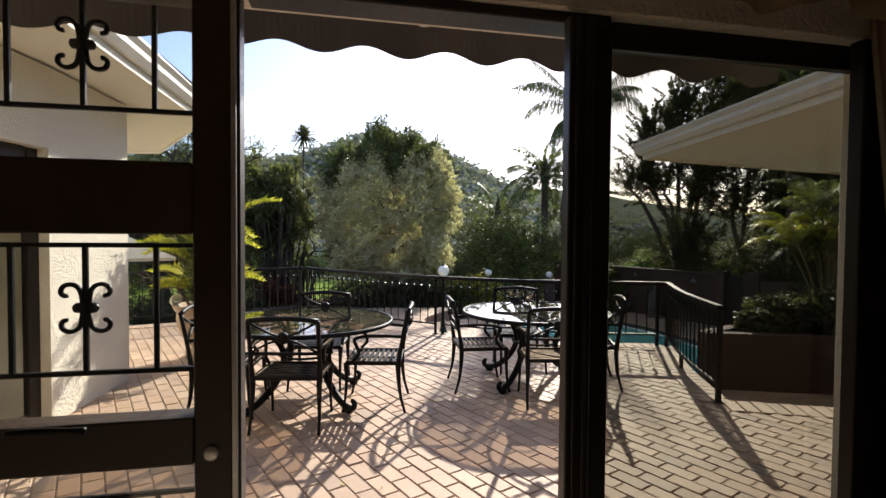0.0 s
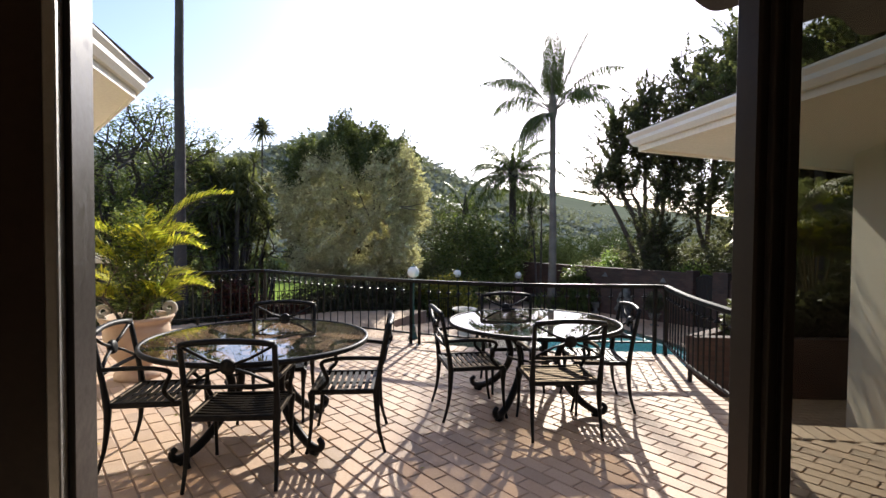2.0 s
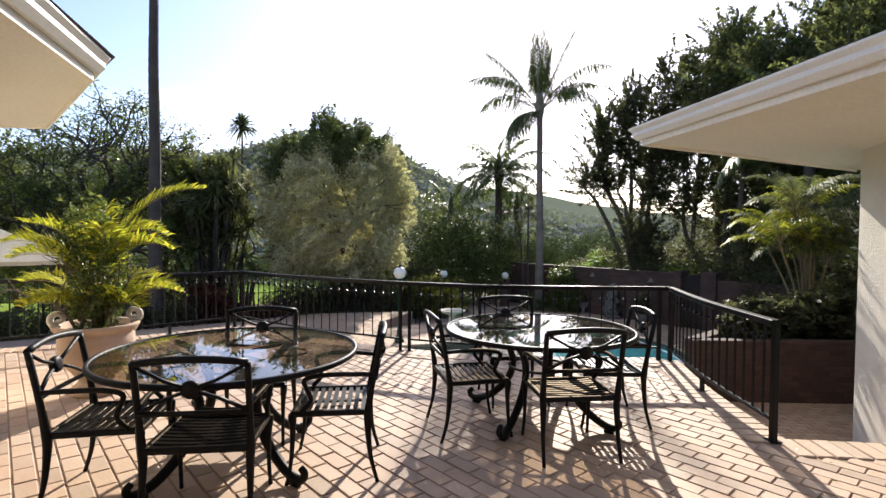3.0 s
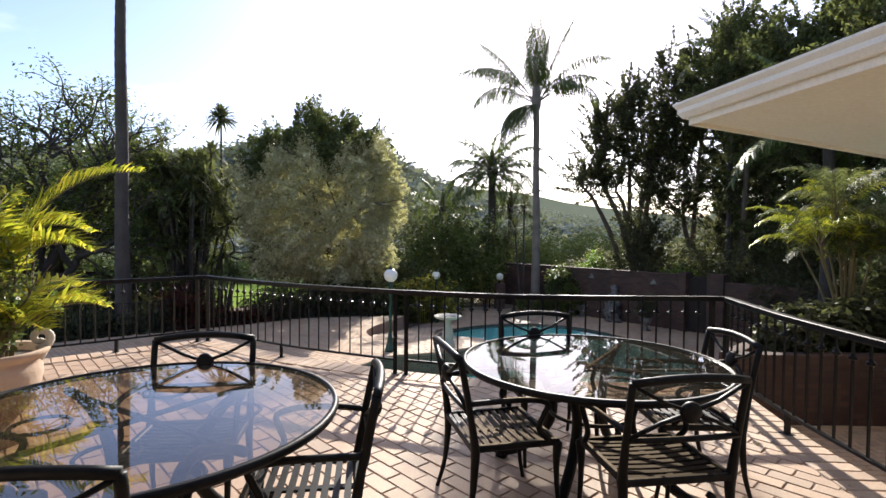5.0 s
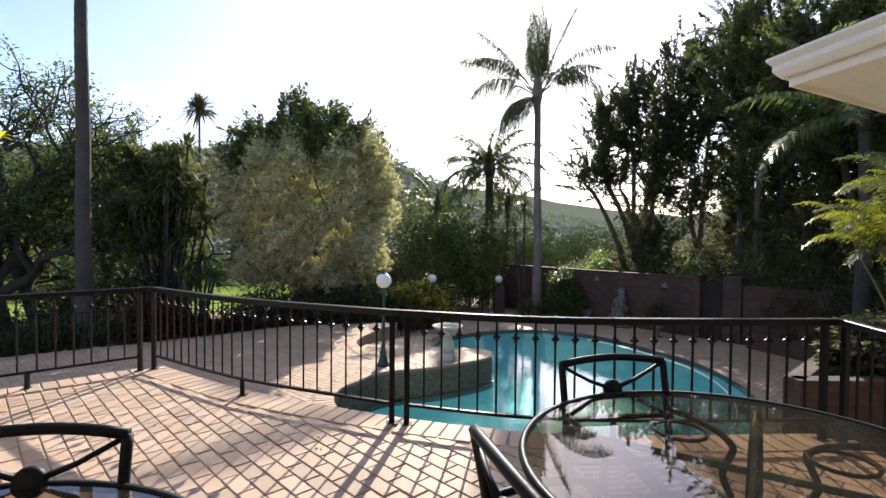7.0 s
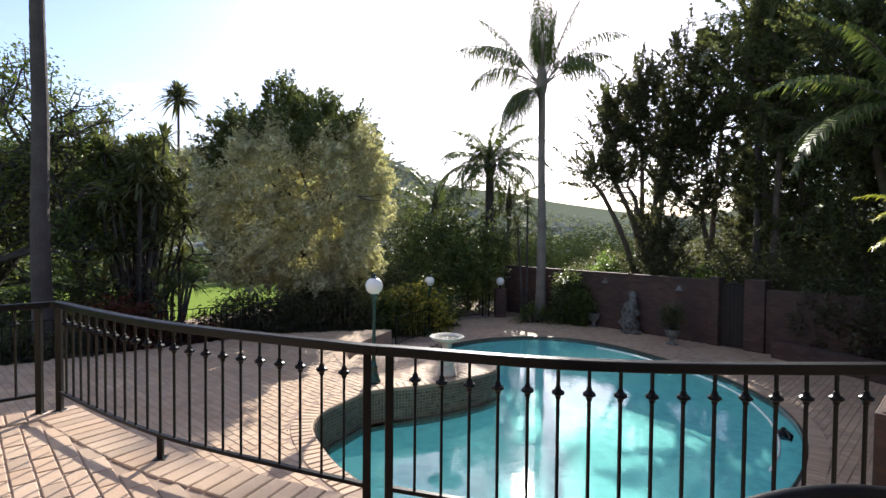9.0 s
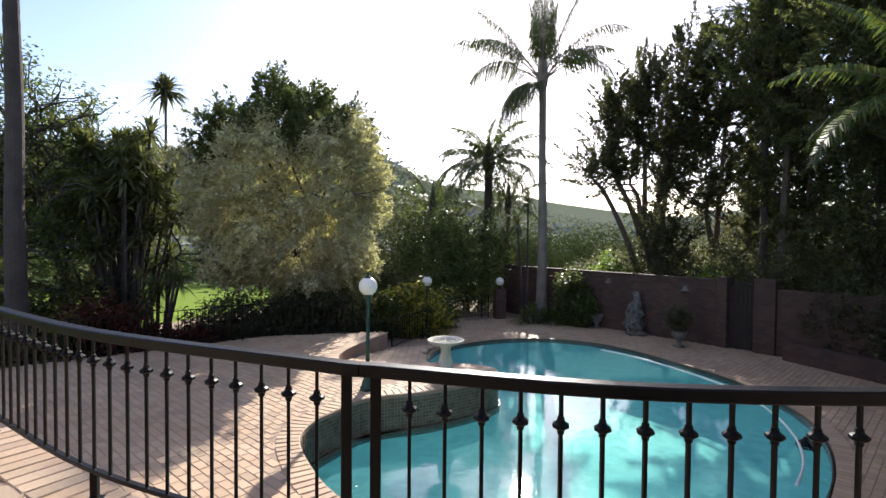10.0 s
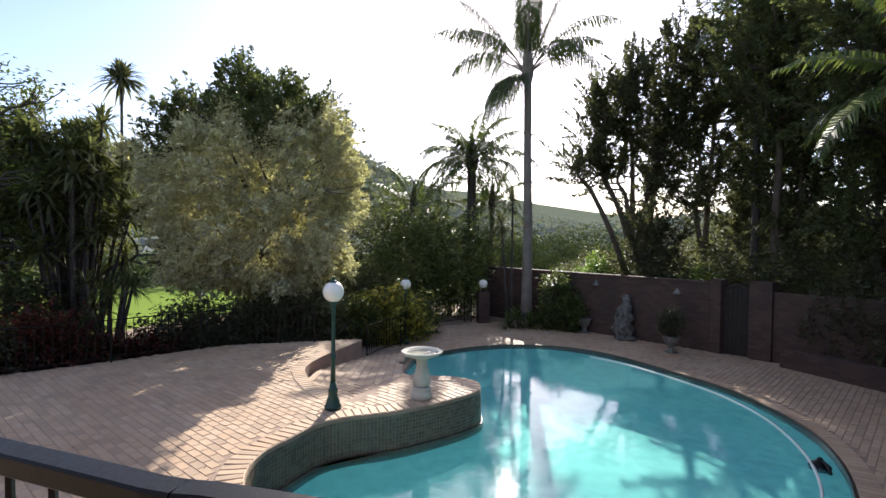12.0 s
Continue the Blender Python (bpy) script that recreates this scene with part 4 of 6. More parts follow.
def shrub(name, x, y, z, radii, n, leafs, size, label, seed, cat="shrub", **k):
    rng = np.random.default_rng(seed)
    b = base(name, pose(x, y, z), label=label, category=cat)
    limbs, tips = [], []
    for s in range(5):
        grow(rng, (rng.normal() * radii[0] * 0.25, rng.normal() * radii[1] * 0.25, -0.08), (rng.normal() * 0.4, rng.normal() * 0.4, 1), radii[2] * 0.7, 0.022, 2, limbs, tips, 0.4, 3, 0.7, 0.2)
    limbs_part("stem", limbs, M_BARK, b, 0.004)["kind"] = "stuff"
    p = blob_points(rng, n, (0, 0, radii[2] * 0.92), radii, 0.3, 0.35, 1.2, **k)
    p[:, 2] = np.maximum(p[:, 2], 0.03)
    quad_mesh("leaves", leaf_quads(p, size, rng), leafs, b)
    return b


def palm(name, x, y, z, height, r0, r1, fronds, length, leaflet, label, seed, leafs=None, bend=0.0, droop=(0.6, 1.5), rise=(-0.3, 1.35), width=0.035, hang=0.45, nleaf=34, bark=None, spec=None):
    rng = np.random.default_rng(seed)
    b = base(name, pose(x, y, z), label=label, category="palm tree")
    bm = bmesh.new()
    n = max(10, int(height / 0.16))
    pts = [(bend * (i / n) ** 2, 0.03 * math.sin(i * 0.2), height * i / n - 0.05) for i in range(n + 1)]
    rad = [(r0 + (r1 - r0) * min(1, (i / n) * 1.4) + 0.12 * r0 * math.exp(-i / n * 14) * 3) * (1.0 + 0.045 * (i % 2)) for i in range(n + 1)]
    tube(bm, pts, rad, 14)
    part("trunk", bm, bark or M_PALMBARK, b)
    top = Vector(pts[-1])
    bm = bmesh.new()
    lathe(bm, [(r1, -0.35), (r1 * 1.5, -0.1), (r1 * 1.7, 0.15), (r1 * 1.35, 0.6), (r1 * 0.6, 1.1), (0.02, 1.5)], 10, Matrix.Translation(top))
    part("crownshaft", bm, bark or M_PALMBARK, b, "", True)
    for i, (a, rs, dr, ln) in enumerate(spec or ()):
        feather(rng, b, Matrix.Translation(top) @ pose(0, 0, 0, 0, 0, a), ln, leaflet * min(1, ln / 3.2), leafs or L_PALM, M_PALMBARK, rib_r=0.035, n=nleaf, droop=dr, rise=rs, width=width, hang=hang, vee=0.15, bare=0.28 if ln > 2.8 and rs < 1.3 else 0.2)
    for i in range(0 if spec else fronds):
        a = i * 137.5 + rng.uniform(-12, 12)
        f = i / max(1, fronds - 1)
        rs = rise[1] + (rise[0] - rise[1]) * f ** 0.9
        dr = droop[0] + (droop[1] - droop[0]) * f
        feather(rng, b, Matrix.Translation(top) @ pose(0, 0, 0, 0, 0, a), length * rng.uniform(0.85, 1.1), leaflet, leafs or L_PALM, M_PALMBARK, rib_r=0.02 * length / 2.5, n=nleaf, droop=dr, rise=rs + rng.uniform(-0.1, 0.1), width=width, hang=hang)
    return b


def rosette(rng, parent, m, length, n, width, leafs, name="leaf_head", droop=0.6, low=-0.5):
    """A head of strap leaves that arch over."""
    v = []
    for i in range(n):
        a, e = rng.uniform(0, math.tau), rng.uniform(low, 1.45)
        L = length * rng.uniform(0.75, 1.1)
        d = Vector((math.cos(a) * math.cos(e), math.sin(a) * math.cos(e), math.sin(e)))
        s = d.cross(Vector((0, 0, 1))).normalized() * width
        p0 = d * 0.02
        p1 = d * L * 0.55 + Vector((0, 0, -droop * 0.12 * L))
        p2 = d * L * 0.95 + Vector((0, 0, -droop * 0.55 * L))
        v += [p0 - s * 0.6, p0 + s * 0.6, p1 + s, p1 - s, p1 - s, p1 + s, p2 + s * 0.12, p2 - s * 0.12]
    ob = quad_mesh(name, np.array([tuple(q) for q in v]), leafs, parent)
    ob.matrix_basis = m
    return ob


def strap_plant(name, x, y, z, stems, label, seed, leafs, length=0.7, per=45, width=0.02, cat="shrub"):
    """Cane plant: bare canes, each with a head of strap leaves. stems: (dx, dy, height)."""
    rng = np.random.default_rng(seed)
    b = base(name, pose(x, y, z), label=label, category=cat)
    for dx, dy, h in stems:
        bm = bmesh.new()
        tube(bm, smooth_line([(dx * 0.25, dy * 0.25, -0.1), (dx * 0.6, dy * 0.6, h * 0.5), (dx, dy, h)], 4), [0.06 - 0.003 * i for i in range(9)], 7)
        part("cane", bm, M_DARKPALM, b, "", True)
        rosette(rng, b, Matrix.Translation((dx, dy, h)), length, per, width, leafs)
    return b


round_tree("tree", -2.42, 22.6, -2.3, (-2.42, 22.6, 2.68), (3.12, 2.75, 3.15), 160000, (L_FICUS, L_FICUSTOP), 0.125, "large round-headed variegated tree, pale leaves under dark green growth", 11, 0.24, clump=25, lump=0.17, shell=0.76, freq=1.6, full=2.2)

PALM_LEAVES = [(160, 0.98, 0.35, 3.9), (150, 1.0, 1.25, 3.8), (178, 0.8, 1.15, 3.9), (170, 0.6, 1.6, 3.2), (-15, 1.0, 1.2, 4.1), (-35, 0.75, 1.1, 2.9), (-5, 0.75, 1.95, 3.5), (-22, 1.22, 0.15, 4.0), (70, 0.9, 1.2, 3.4), (100, 0.7, 1.4, 3.2), (250, 0.9, 1.3, 3.4), (290, 0.6, 1.5, 3.0)]
PALM_LEAVES += [(a, -0.15 - 0.15 * (k % 3), 1.15, 2.1 + 0.2 * (k % 3)) for k, a in enumerate((150, 168, 180, 195, 215, 128, 235))]
PALM_LEAVES += [(a, 1.44 + 0.03 * (k % 4), 0.12, 3.2 + 0.27 * (k % 4)) for k, a in enumerate((0, 40, 85, 130, 170, 215, 260, 305, 340))]
palm("palm_tree", 6.86, 24.6, -2.05, 9.45, 0.20, 0.14, 0, 0, 0.85, "tall feathery palm with a slim grey trunk, backlit", 21, bend=-0.1, width=0.014, hang=0.95, nleaf=90, spec=PALM_LEAVES)
palm("palm_tree", -7.62, 18.0, -2.3, 15.5, 0.21, 0.13, 18, 3.4, 0.6, "very tall palm with a dark rough trunk", 22, bark=M_DARKPALM)
palm("palm_tree", 6.2, 30.8, -2.6, 7.6, 0.24, 0.21, 26, 3.3, 0.75, "date palm with a dark stout trunk and arching fronds", 23, droop=(1.1, 1.5), rise=(-0.35, 1.35), width=0.035, nleaf=60, hang=0.6, bark=M_DARKPALM)
spray_tree("tree", 4.8, 28.2, -2.4, [(4.1, 28.2, 0.4, 1.3, 0.8, 1.9), (6.5, 28.4, 0.3, 0.9, 0.8, 1.5)], 110, 60, L_SHADE, 0.14, "dark thicket of thin stems round the palms", 36, 0.08, 0.8)
for x, y, h, sd in ((3.3, 30.5, 5.6, 24), (7.6, 32.0, 6.0, 26)):
    palm("palm_tree", x, y, -3.0, h, 0.15, 0.12, 16, 2.6, 0.55, "smaller feathery palm in a group, dark against the hills", sd, droop=(0.6, 1.3), rise=(-0.4, 1.4), width=0.03, nleaf=36, hang=0.8, bark=M_DARKPALM)
strap_plant("dracaena", 6.45, 25.2, -2.3, [(0.0, 0.0, 5.0), (-0.35, 0.3, 4.1)], "slim dracaena with a drooping leaf head by the tall palm", 34, L_DARK, 1.05, 80, 0.022, "tree")

# cane plants left of the round tree
strap_plant("dracaena", -6.45, 23.3, -2.4, [(0.0, 0.0, 8.35)], "tall single dracaena with a spiky head", 31, L_DARK, 0.9, 170, 0.04, "tree")
rng0 = np.random.default_rng(5)
strap_plant("dracaena", -7.25, 22.2, -2.4, [(rng0.uniform(-1.5, 1.3), rng0.uniform(-1, 1), rng0.uniform(0.25, 1) ** 0.6 * 6.9) for k in range(40)], "many-stemmed dracaena clump with drooping strap leaves", 32, L_SHADE, 0.95, 70, 0.035, "tree")
strap_plant("dracaena", -5.9, 20.9, -2.4, [(rng0.uniform(-0.9, 0.9), rng0.uniform(-0.3, 0.5), rng0.uniform(1.3, 2.6)) for k in range(12)], "low dracaena with pale canes and thin leaves", 35, L_SHADE, 0.7, 60, 0.016, "shrub")
spray_tree("tree", -7.6, 22.6, -2.4, [(-8.0, 22.6, 3.1, 1.3, 0.8, 1.5), (-6.9, 22.8, 2.0, 0.9, 0.7, 1.3)], 90, 60, L_SHADE, 0.15, "leafy dark shrub tree among the dracaena canes", 33, 0.1, 0.5)

# open trees to the left
branch_tree("tree", -11.9, 22.4, -2.4, 7.9, "spreading open tree with bare crooked upper branches", 41, L_MID, 15, 0.17, 0.15, 5, 0.46, 3, 3, 0.7, 0.3, M_DARKPALM, 0.74, least=0.004, hold=1.05, bend=0.8)
branch_tree("tree", -9.6, 25.5, -2.5, 7.4, "open garden tree with crooked dark limbs", 46, L_SHADE, 34, 0.22, 0.15, 4, 0.34, 3, 3, 0.6, 0.25, M_DARKPALM, 0.74, least=0.004, hold=0.95, bend=0.7)
spray_tree("tree", -11.4, 27.5, -2.6, [(-10.0, 27.5, 2.3, 2.2, 2.0, 2.2)], 110, 75, L_MID, 0.17, "leafy garden tree with crooked dark branches", 42, up=0.3)
spray_tree("tree", -15.5, 20.5, -2.4, [(-15.3, 20.5, 2.6, 2.4, 2.0, 2.5)], 130, 75, L_SHADE, 0.16, "leafy garden tree with dark dense foliage", 44, up=0.3)
for x, y, r, h, sd in ((-17.5, 27.0, 4.0, 2.4, 47), (-20.5, 22.0, 3.6, 3.0, 50), (-2.6, 29.0, 2.4, 2.6, 58)):
    round_tree("tree", x, y, -2.8, (x, y, 1.6), (r, 2.6, h), 15000, L_SHADE, 0.22, "dense dark garden tree", sd, lump=0.35, shell=0.45)

# behind the round tree and along the valley edge
for x, y, r, h, s, l in ((2.6, 27.0, 2.0, 2.1, 51, L_MID), (4.6, 27.8, 1.8, 1.8, 52, L_MID), (0.6, 29.0, 2.6, 2.4, 53, L_DARK), (8.8, 34.0, 2.4, 1.7, 54, L_VALLEY), (3.2, 33.0, 2.6, 2.9, 55, L_MID), (11.5, 38.0, 3.0, 1.4, 56, L_VALLEY), (15.0, 36.0, 3.2, 1.8, 57, L_VALLEY)):
    round_tree("tree", x, y, -3.0, (x, y, -1.2 + h * 0.6), (r, r, h * 1.15), 9000, l, 0.17, "loose leafy bush tree behind the garden fence", s, 0.1, lump=0.35, shell=0.4)

# right side: tall open trees and dark masses
spray_tree("tree", 12.6, 27.0, -2.0, [(10.3, 27.0, 4.0, 1.2, 0.9, 1.0), (11.0, 27.0, 6.2, 1.1, 1.0, 2.1), (12.6, 27.0, 7.0, 1.4, 1.1, 3.2), (13.6, 26.6, 5.4, 1.2, 1.0, 1.9), (14.8, 27.0, 8.0, 1.5, 1.2, 3.2), (11.8, 26.8, 3.7, 0.7, 0.7, 0.9), (13.2, 26.4, 3.1, 0.9, 0.8, 1.1)], 640, 85, L_DARK, 0.155, "tall open tree of upright leafy shoots on dark limbs", 61)
spray_tree("tree", 15.4, 26.0, -2.0, [(16.2, 26.0, 7.8, 1.8, 1.4, 3.8), (14.8, 25.6, 3.9, 1.7, 1.1, 2.0), (18.4, 26.0, 6.0, 1.8, 1.4, 4.6), (16.9, 25.4, 2.0, 1.3, 1.0, 1.8)], 620, 85, L_DARK, 0.155, "tall open tree of upright leafy shoots on dark limbs", 62)
spray_tree("tree", 15.2, 22.0, -2.0, [(14.6, 22.0, 7.8, 1.8, 1.5, 3.0), (16.3, 22.0, 5.0, 1.8, 1.6, 5.6)], 560, 90, L_SHADE, 0.16, "tall dark garden tree behind the brick wall", 63, up=0.7)
spray_tree("tree", 15.8, 17.5, -2.0, [(15.5, 17.5, 6.5, 2.3, 1.8, 4.6), (14.4, 18.0, 1.8, 1.2, 1.2, 2.2), (13.2, 17.2, 6.4, 1.7, 1.6, 2.4)], 680, 90, L_SHADE, 0.16, "tall dark garden tree behind the brick wall", 64, up=0.5)
# second and third lobes: canopy added out of view to shade the pool walk
spray_tree("tree", 15.2, 13.0, -2.0, [(15.0, 13.0, 5.0, 2.3, 2.2, 4.6), (12.6, 13.0, 5.4, 1.7, 1.8, 2.2), (11.3, 11.6, 5.6, 1.7, 1.7, 1.6)], 760, 90, L_SHADE, 0.16, "tall dark garden tree beside the planting bed, with unseen canopy added for shade", 65, up=0.5)
spray_tree("tree", 12.2, 24.5, -2.0, [(12.2, 24.6, 0.9, 1.3, 1.1, 1.4)], 90, 80, L_DARK, 0.14, "leafy small tree behind the brick wall", 66, 0.10, 0.4)
round_tree("tree", 19.5, 28.0, -2.0, (19.5, 28.0, 0.2), (3.6, 3, 2.3), 15000, L_DARK, 0.2, "dense dark garden tree", 67, 0.2, lump=0.3, shell=0.5)
round_tree("tree", 18.5, 19.0, -2.0, (18.5, 19.0, 2.6), (2.6, 4, 5.0), 18000, L_SHADE, 0.2, "dense dark garden tree", 68, 0.3, lump=0.35, shell=0.5)
round_tree("tree", 18.0, 12.0, -2.0, (18.0, 12.0, 2.4), (2.8, 4, 4.8), 18000, L_SHADE, 0.2, "dense dark garden tree", 69, 0.3, lump=0.35, shell=0.5)
palm("palm_tree", 11.6, 14.4, -2.0, 6.4, 0.16, 0.13, 18, 2.9, 0.6, "feathery palm among the dark trees", 71, L_MID, width=0.035, droop=(0.5, 1.2), rise=(-0.1, 1.2), nleaf=44, hang=0.6, bark=M_DARKPALM)
palm("palm_tree", 15.2, 23.0, -2.0, 11.6, 0.15, 0.11, 18, 2.8, 0.6, "feathery palm among the dark trees", 72, L_PALM, width=0.035, droop=(0.4, 1.2), rise=(-0.1, 1.3), nleaf=36, bark=M_DARKPALM)

# golden cane palms beside the steps
def cane_palm(name, x, y, z, stems, fl, label, seed, leafs=None, leaflet=0.36):
    rng = np.random.default_rng(seed)
    b = base(name, pose(x, y, z), label=label, category="palm")
    for dx, dy, h in stems:
        bm = bmesh.new()
        pts = smooth_line([(dx * 0.2, dy * 0.2, -0.06), (dx * 0.5, dy * 0.5, h * 0.5), (dx, dy, h)], 5)
        tube(bm, pts, [0.026 - 0.0010 * i for i in range(len(pts))], 7)
        part("cane", bm, M_CANE, b, "pale ringed cane", True)
        out = math.degrees(math.atan2(dy, dx))
        for i in range(8):
            a = out + i * 137.5 * 0.5 + rng.uniform(-25, 25) - 200
            feather(rng, b, Matrix.Translation((dx, dy, h)) @ pose(0, 0, 0, 0, 0, a), fl * rng.uniform(0.75, 1.1), leaflet, leafs or (L_ARECA if rng.uniform() < 0.5 else L_SHADE), M_CANE, rib_r=0.010, n=34, droop=rng.uniform(1.0, 1.7), rise=rng.uniform(0.6, 1.4), width=0.011, vee=0.55, hang=0.45)
    return b


M_CANE = surface("palm_cane", (0.15, 0.115, 0.05), (0.22, 0.165, 0.075), 3, 40, 0.5, 0.2, 0.002)
rng0 = np.random.default_rng(8)
cane_palm("cane_palm", 7.9, 10.2, -0.36, [(rng0.uniform(-1.0, 0.7), rng0.uniform(-0.6, 0.6), rng0.uniform(1.2, 2.5)) for k in range(12)], 1.15, "golden cane palm clump with yellowing arched fronds, backlit", 81)
cane_palm("cane_palm", 10.2, 10.2, -0.36, [(rng0.uniform(-1.0, 1.0), rng0.uniform(-0.8, 0.8), rng0.uniform(0.8, 2.8)) for k in range(9)], 1.9, "tall cane palm clump with dark arched fronds", 82, L_PALM)

# planting along the deck and the wall
rng0 = np.random.default_rng(9)
HEDGE = [(-12.5, 15.0), (-9.5, 16.3), (-7.5, 17.4), (-6.0, 18.2), (-4.6, 19.1), (-3.2, 19.9), (-1.9, 20.3), (-0.6, 20.7)]
hedge_line = [(p.x, p.y) for p in smooth_line([(x, y, 0) for x, y in HEDGE], 3)]
for i, (hx, hy) in enumerate(hedge_line):
    red = i in (8, 9, 11, 12)
    tall = rng0.uniform(0.62, 0.74) if -5.8 < hx < -4.5 else rng0.uniform(0.66, 0.9) if hx < -6.4 and not red else rng0.uniform(0.8, 1.15)
    shrub("shrub", hx + rng0.uniform(-0.2, 0.2), hy + 0.65 + rng0.uniform(-0.15, 0.3), -2.3, (0.8, 0.6, tall), 2800, L_RED if red else L_DARK, 0.12, "dark red-leaved shrub in the hedge" if red else "dark glossy shrub in the garden hedge", 100 + i)
for i, (x, y, r, h) in enumerate(((-16.0, 18.5, 1.6, 1.7), (-13.6, 19.2, 1.2, 0.7), (-11.0, 19.6, 1.1, 0.8), (-9.5, 20.6, 1.0, 1.2), (-8.0, 21.4, 1.0, 1.2), (-2.6, 24.2, 0.9, 0.85), (-1.6, 24.6, 1.0, 1.0), (-0.8, 22.9, 0.9, 1.0), (0.4, 24.2, 1.2, 1.5), (-10.4, 23.6, 1.2, 0.8))):
    shrub("shrub", x, y, -2.4, (r, r * 0.8, h), 5200, L_DARK, 0.13, "dark undergrowth shrub beneath the trees", 160 + i)
shrub("shrub", 1.55, 22.4, -2.3, (1.15, 0.7, 1.08), 3200, L_YELLOW, 0.18, "yellow-leaved croton bush behind the fence", 130)
shrub("shrub", 0.5, 22.2, -2.3, (0.8, 0.7, 0.95), 3500, L_MID, 0.13, "green garden shrub behind the fence", 131)
shrub("shrub", 2.5, 23.6, -2.3, (0.8, 0.6, 0.8), 3000, L_MID, 0.13, "green garden shrub behind the fence", 132)
shrub("shrub", 7.7, 23.75, -2.01, (0.65, 0.6, 1.15), 2600, L_MID, 0.14, "leafy light shrub beside the palm trunk", 133)
shrub("shrub", 8.05, 23.3, -2.01, (0.5, 0.5, 0.7), 2200, L_MID, 0.12, "low leafy shrub beside the palm trunk", 134)
strap_plant("strap_plant", 6.4, 24.2, -2.01, [(-0.4, 0.0, 0.2), (0.0, 0.1, 0.35), (0.4, -0.1, 0.2), (0.8, 0.0, 0.25)], "clump of arching strap leaves at the palm", 135, L_MID, 0.9, 60, 0.022)
shrub("shrub", 9.9, 25.2, -2.3, (0.8, 0.7, 1.55), 5000, L_LIME, 0.14, "bright light-green bush behind the brick wall", 136)
shrub("shrub", 12.7, 22.6, -2.0, (0.9, 0.9, 1.25), 3500, L_LIME, 0.13, "light green bush behind the gate", 137)
for i, (x, y, r, h) in enumerate(((12.9, 17.4, 1.0, 1.15), (13.3, 15.8, 1.1, 1.3), (12.9, 14.3, 1.0, 1.1), (12.6, 12.6, 1.2, 1.4), (6.6, 9.6, 0.6, 0.38), (7.6, 9.5, 0.7, 0.45), (9.0, 9.8, 0.9, 0.8), (10.6, 9.4, 1.1, 1.1), (9.2, 9.3, 0.7, 0.6), (6.0, 9.35, 0.4, 0.25), (8.4, 9.3, 0.7, 0.45))):
    shrub("shrub", x, y, -1.95 if y > 11 else -0.36, (r, r, h), 4200, L_DARK, 0.14, "dark shrub in the shaded planting bed", 140 + i)

for i, (x, y, r, h) in enumerate(((9.4, 27.6, 1.1, 1.1), (10.9, 25.6, 1.3, 1.45), (11.9, 24.0, 1.3, 1.6), (13.2, 22.4, 1.3, 1.6), (13.9, 20.4, 1.4, 1.7), (14.3, 18.2, 1.4, 1.7), (15.0, 24.5, 1.6, 1.9), (16.5, 21.5, 1.8, 2.2), (13.0, 27.0, 1.5, 1.6), (15.8, 27.2, 1.7, 2.1), (11.4, 28.2, 1.5, 1.5), (17.8, 24.6, 1.8, 2.4))):
    shrub("shrub", x, y, -2.1, (r, r, h), 5200, L_DARK, 0.15, "dark dense shrub behind the brick wall", 180 + i)

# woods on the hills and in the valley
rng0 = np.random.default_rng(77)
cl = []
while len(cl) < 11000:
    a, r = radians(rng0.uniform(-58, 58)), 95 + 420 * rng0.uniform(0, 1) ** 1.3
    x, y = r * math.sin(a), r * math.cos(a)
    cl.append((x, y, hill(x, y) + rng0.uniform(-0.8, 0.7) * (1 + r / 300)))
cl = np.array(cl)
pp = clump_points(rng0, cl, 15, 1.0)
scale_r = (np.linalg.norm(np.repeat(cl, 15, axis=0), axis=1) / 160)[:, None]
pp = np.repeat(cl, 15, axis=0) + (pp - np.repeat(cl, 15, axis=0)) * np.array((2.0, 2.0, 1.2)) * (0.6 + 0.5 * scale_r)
tagged(quad_mesh("far_woods", leaf_quads(pp, 2.6, rng0, 0, 0.8, 0.4), L_FAR), "dense woods over the distant hills, leaf colour paled for haze", "woods", kind="stuff")
cl = np.array([(x, y, hill(x, y) + rng0.uniform(0.3, 3.2)) for x, y in zip(rng0.uniform(-70, 75, 1500), rng0.uniform(42, 95, 1500)) if not (-34 < x < -3 and y < 74)])
pp = clump_points(rng0, cl, 40, (1.3, 1.3, 0.9))
tagged(quad_mesh("valley_bushes", leaf_quads(pp, 0.8, rng0, 0, 0.7, 0.5), L_VALLEY), "loose bushes and trees in the valley", "bushes", kind="stuff")


# door wall: window, sliding door, bars, awning, curtain (in the house's own axes)
def on_house(b):
    b.matrix_basis = HOUSE
    return b


def bar(parent, name, u0, u1, v0, v1, z0, z1, material, bev=0.004, label=""):
    bm = bmesh.new()
    box(bm, (u0 + u1) / 2, (v0 + v1) / 2, (z0 + z1) / 2, u1 - u0, v1 - v0, z1 - z0, bev)
    return part(name, bm, material, parent, label)


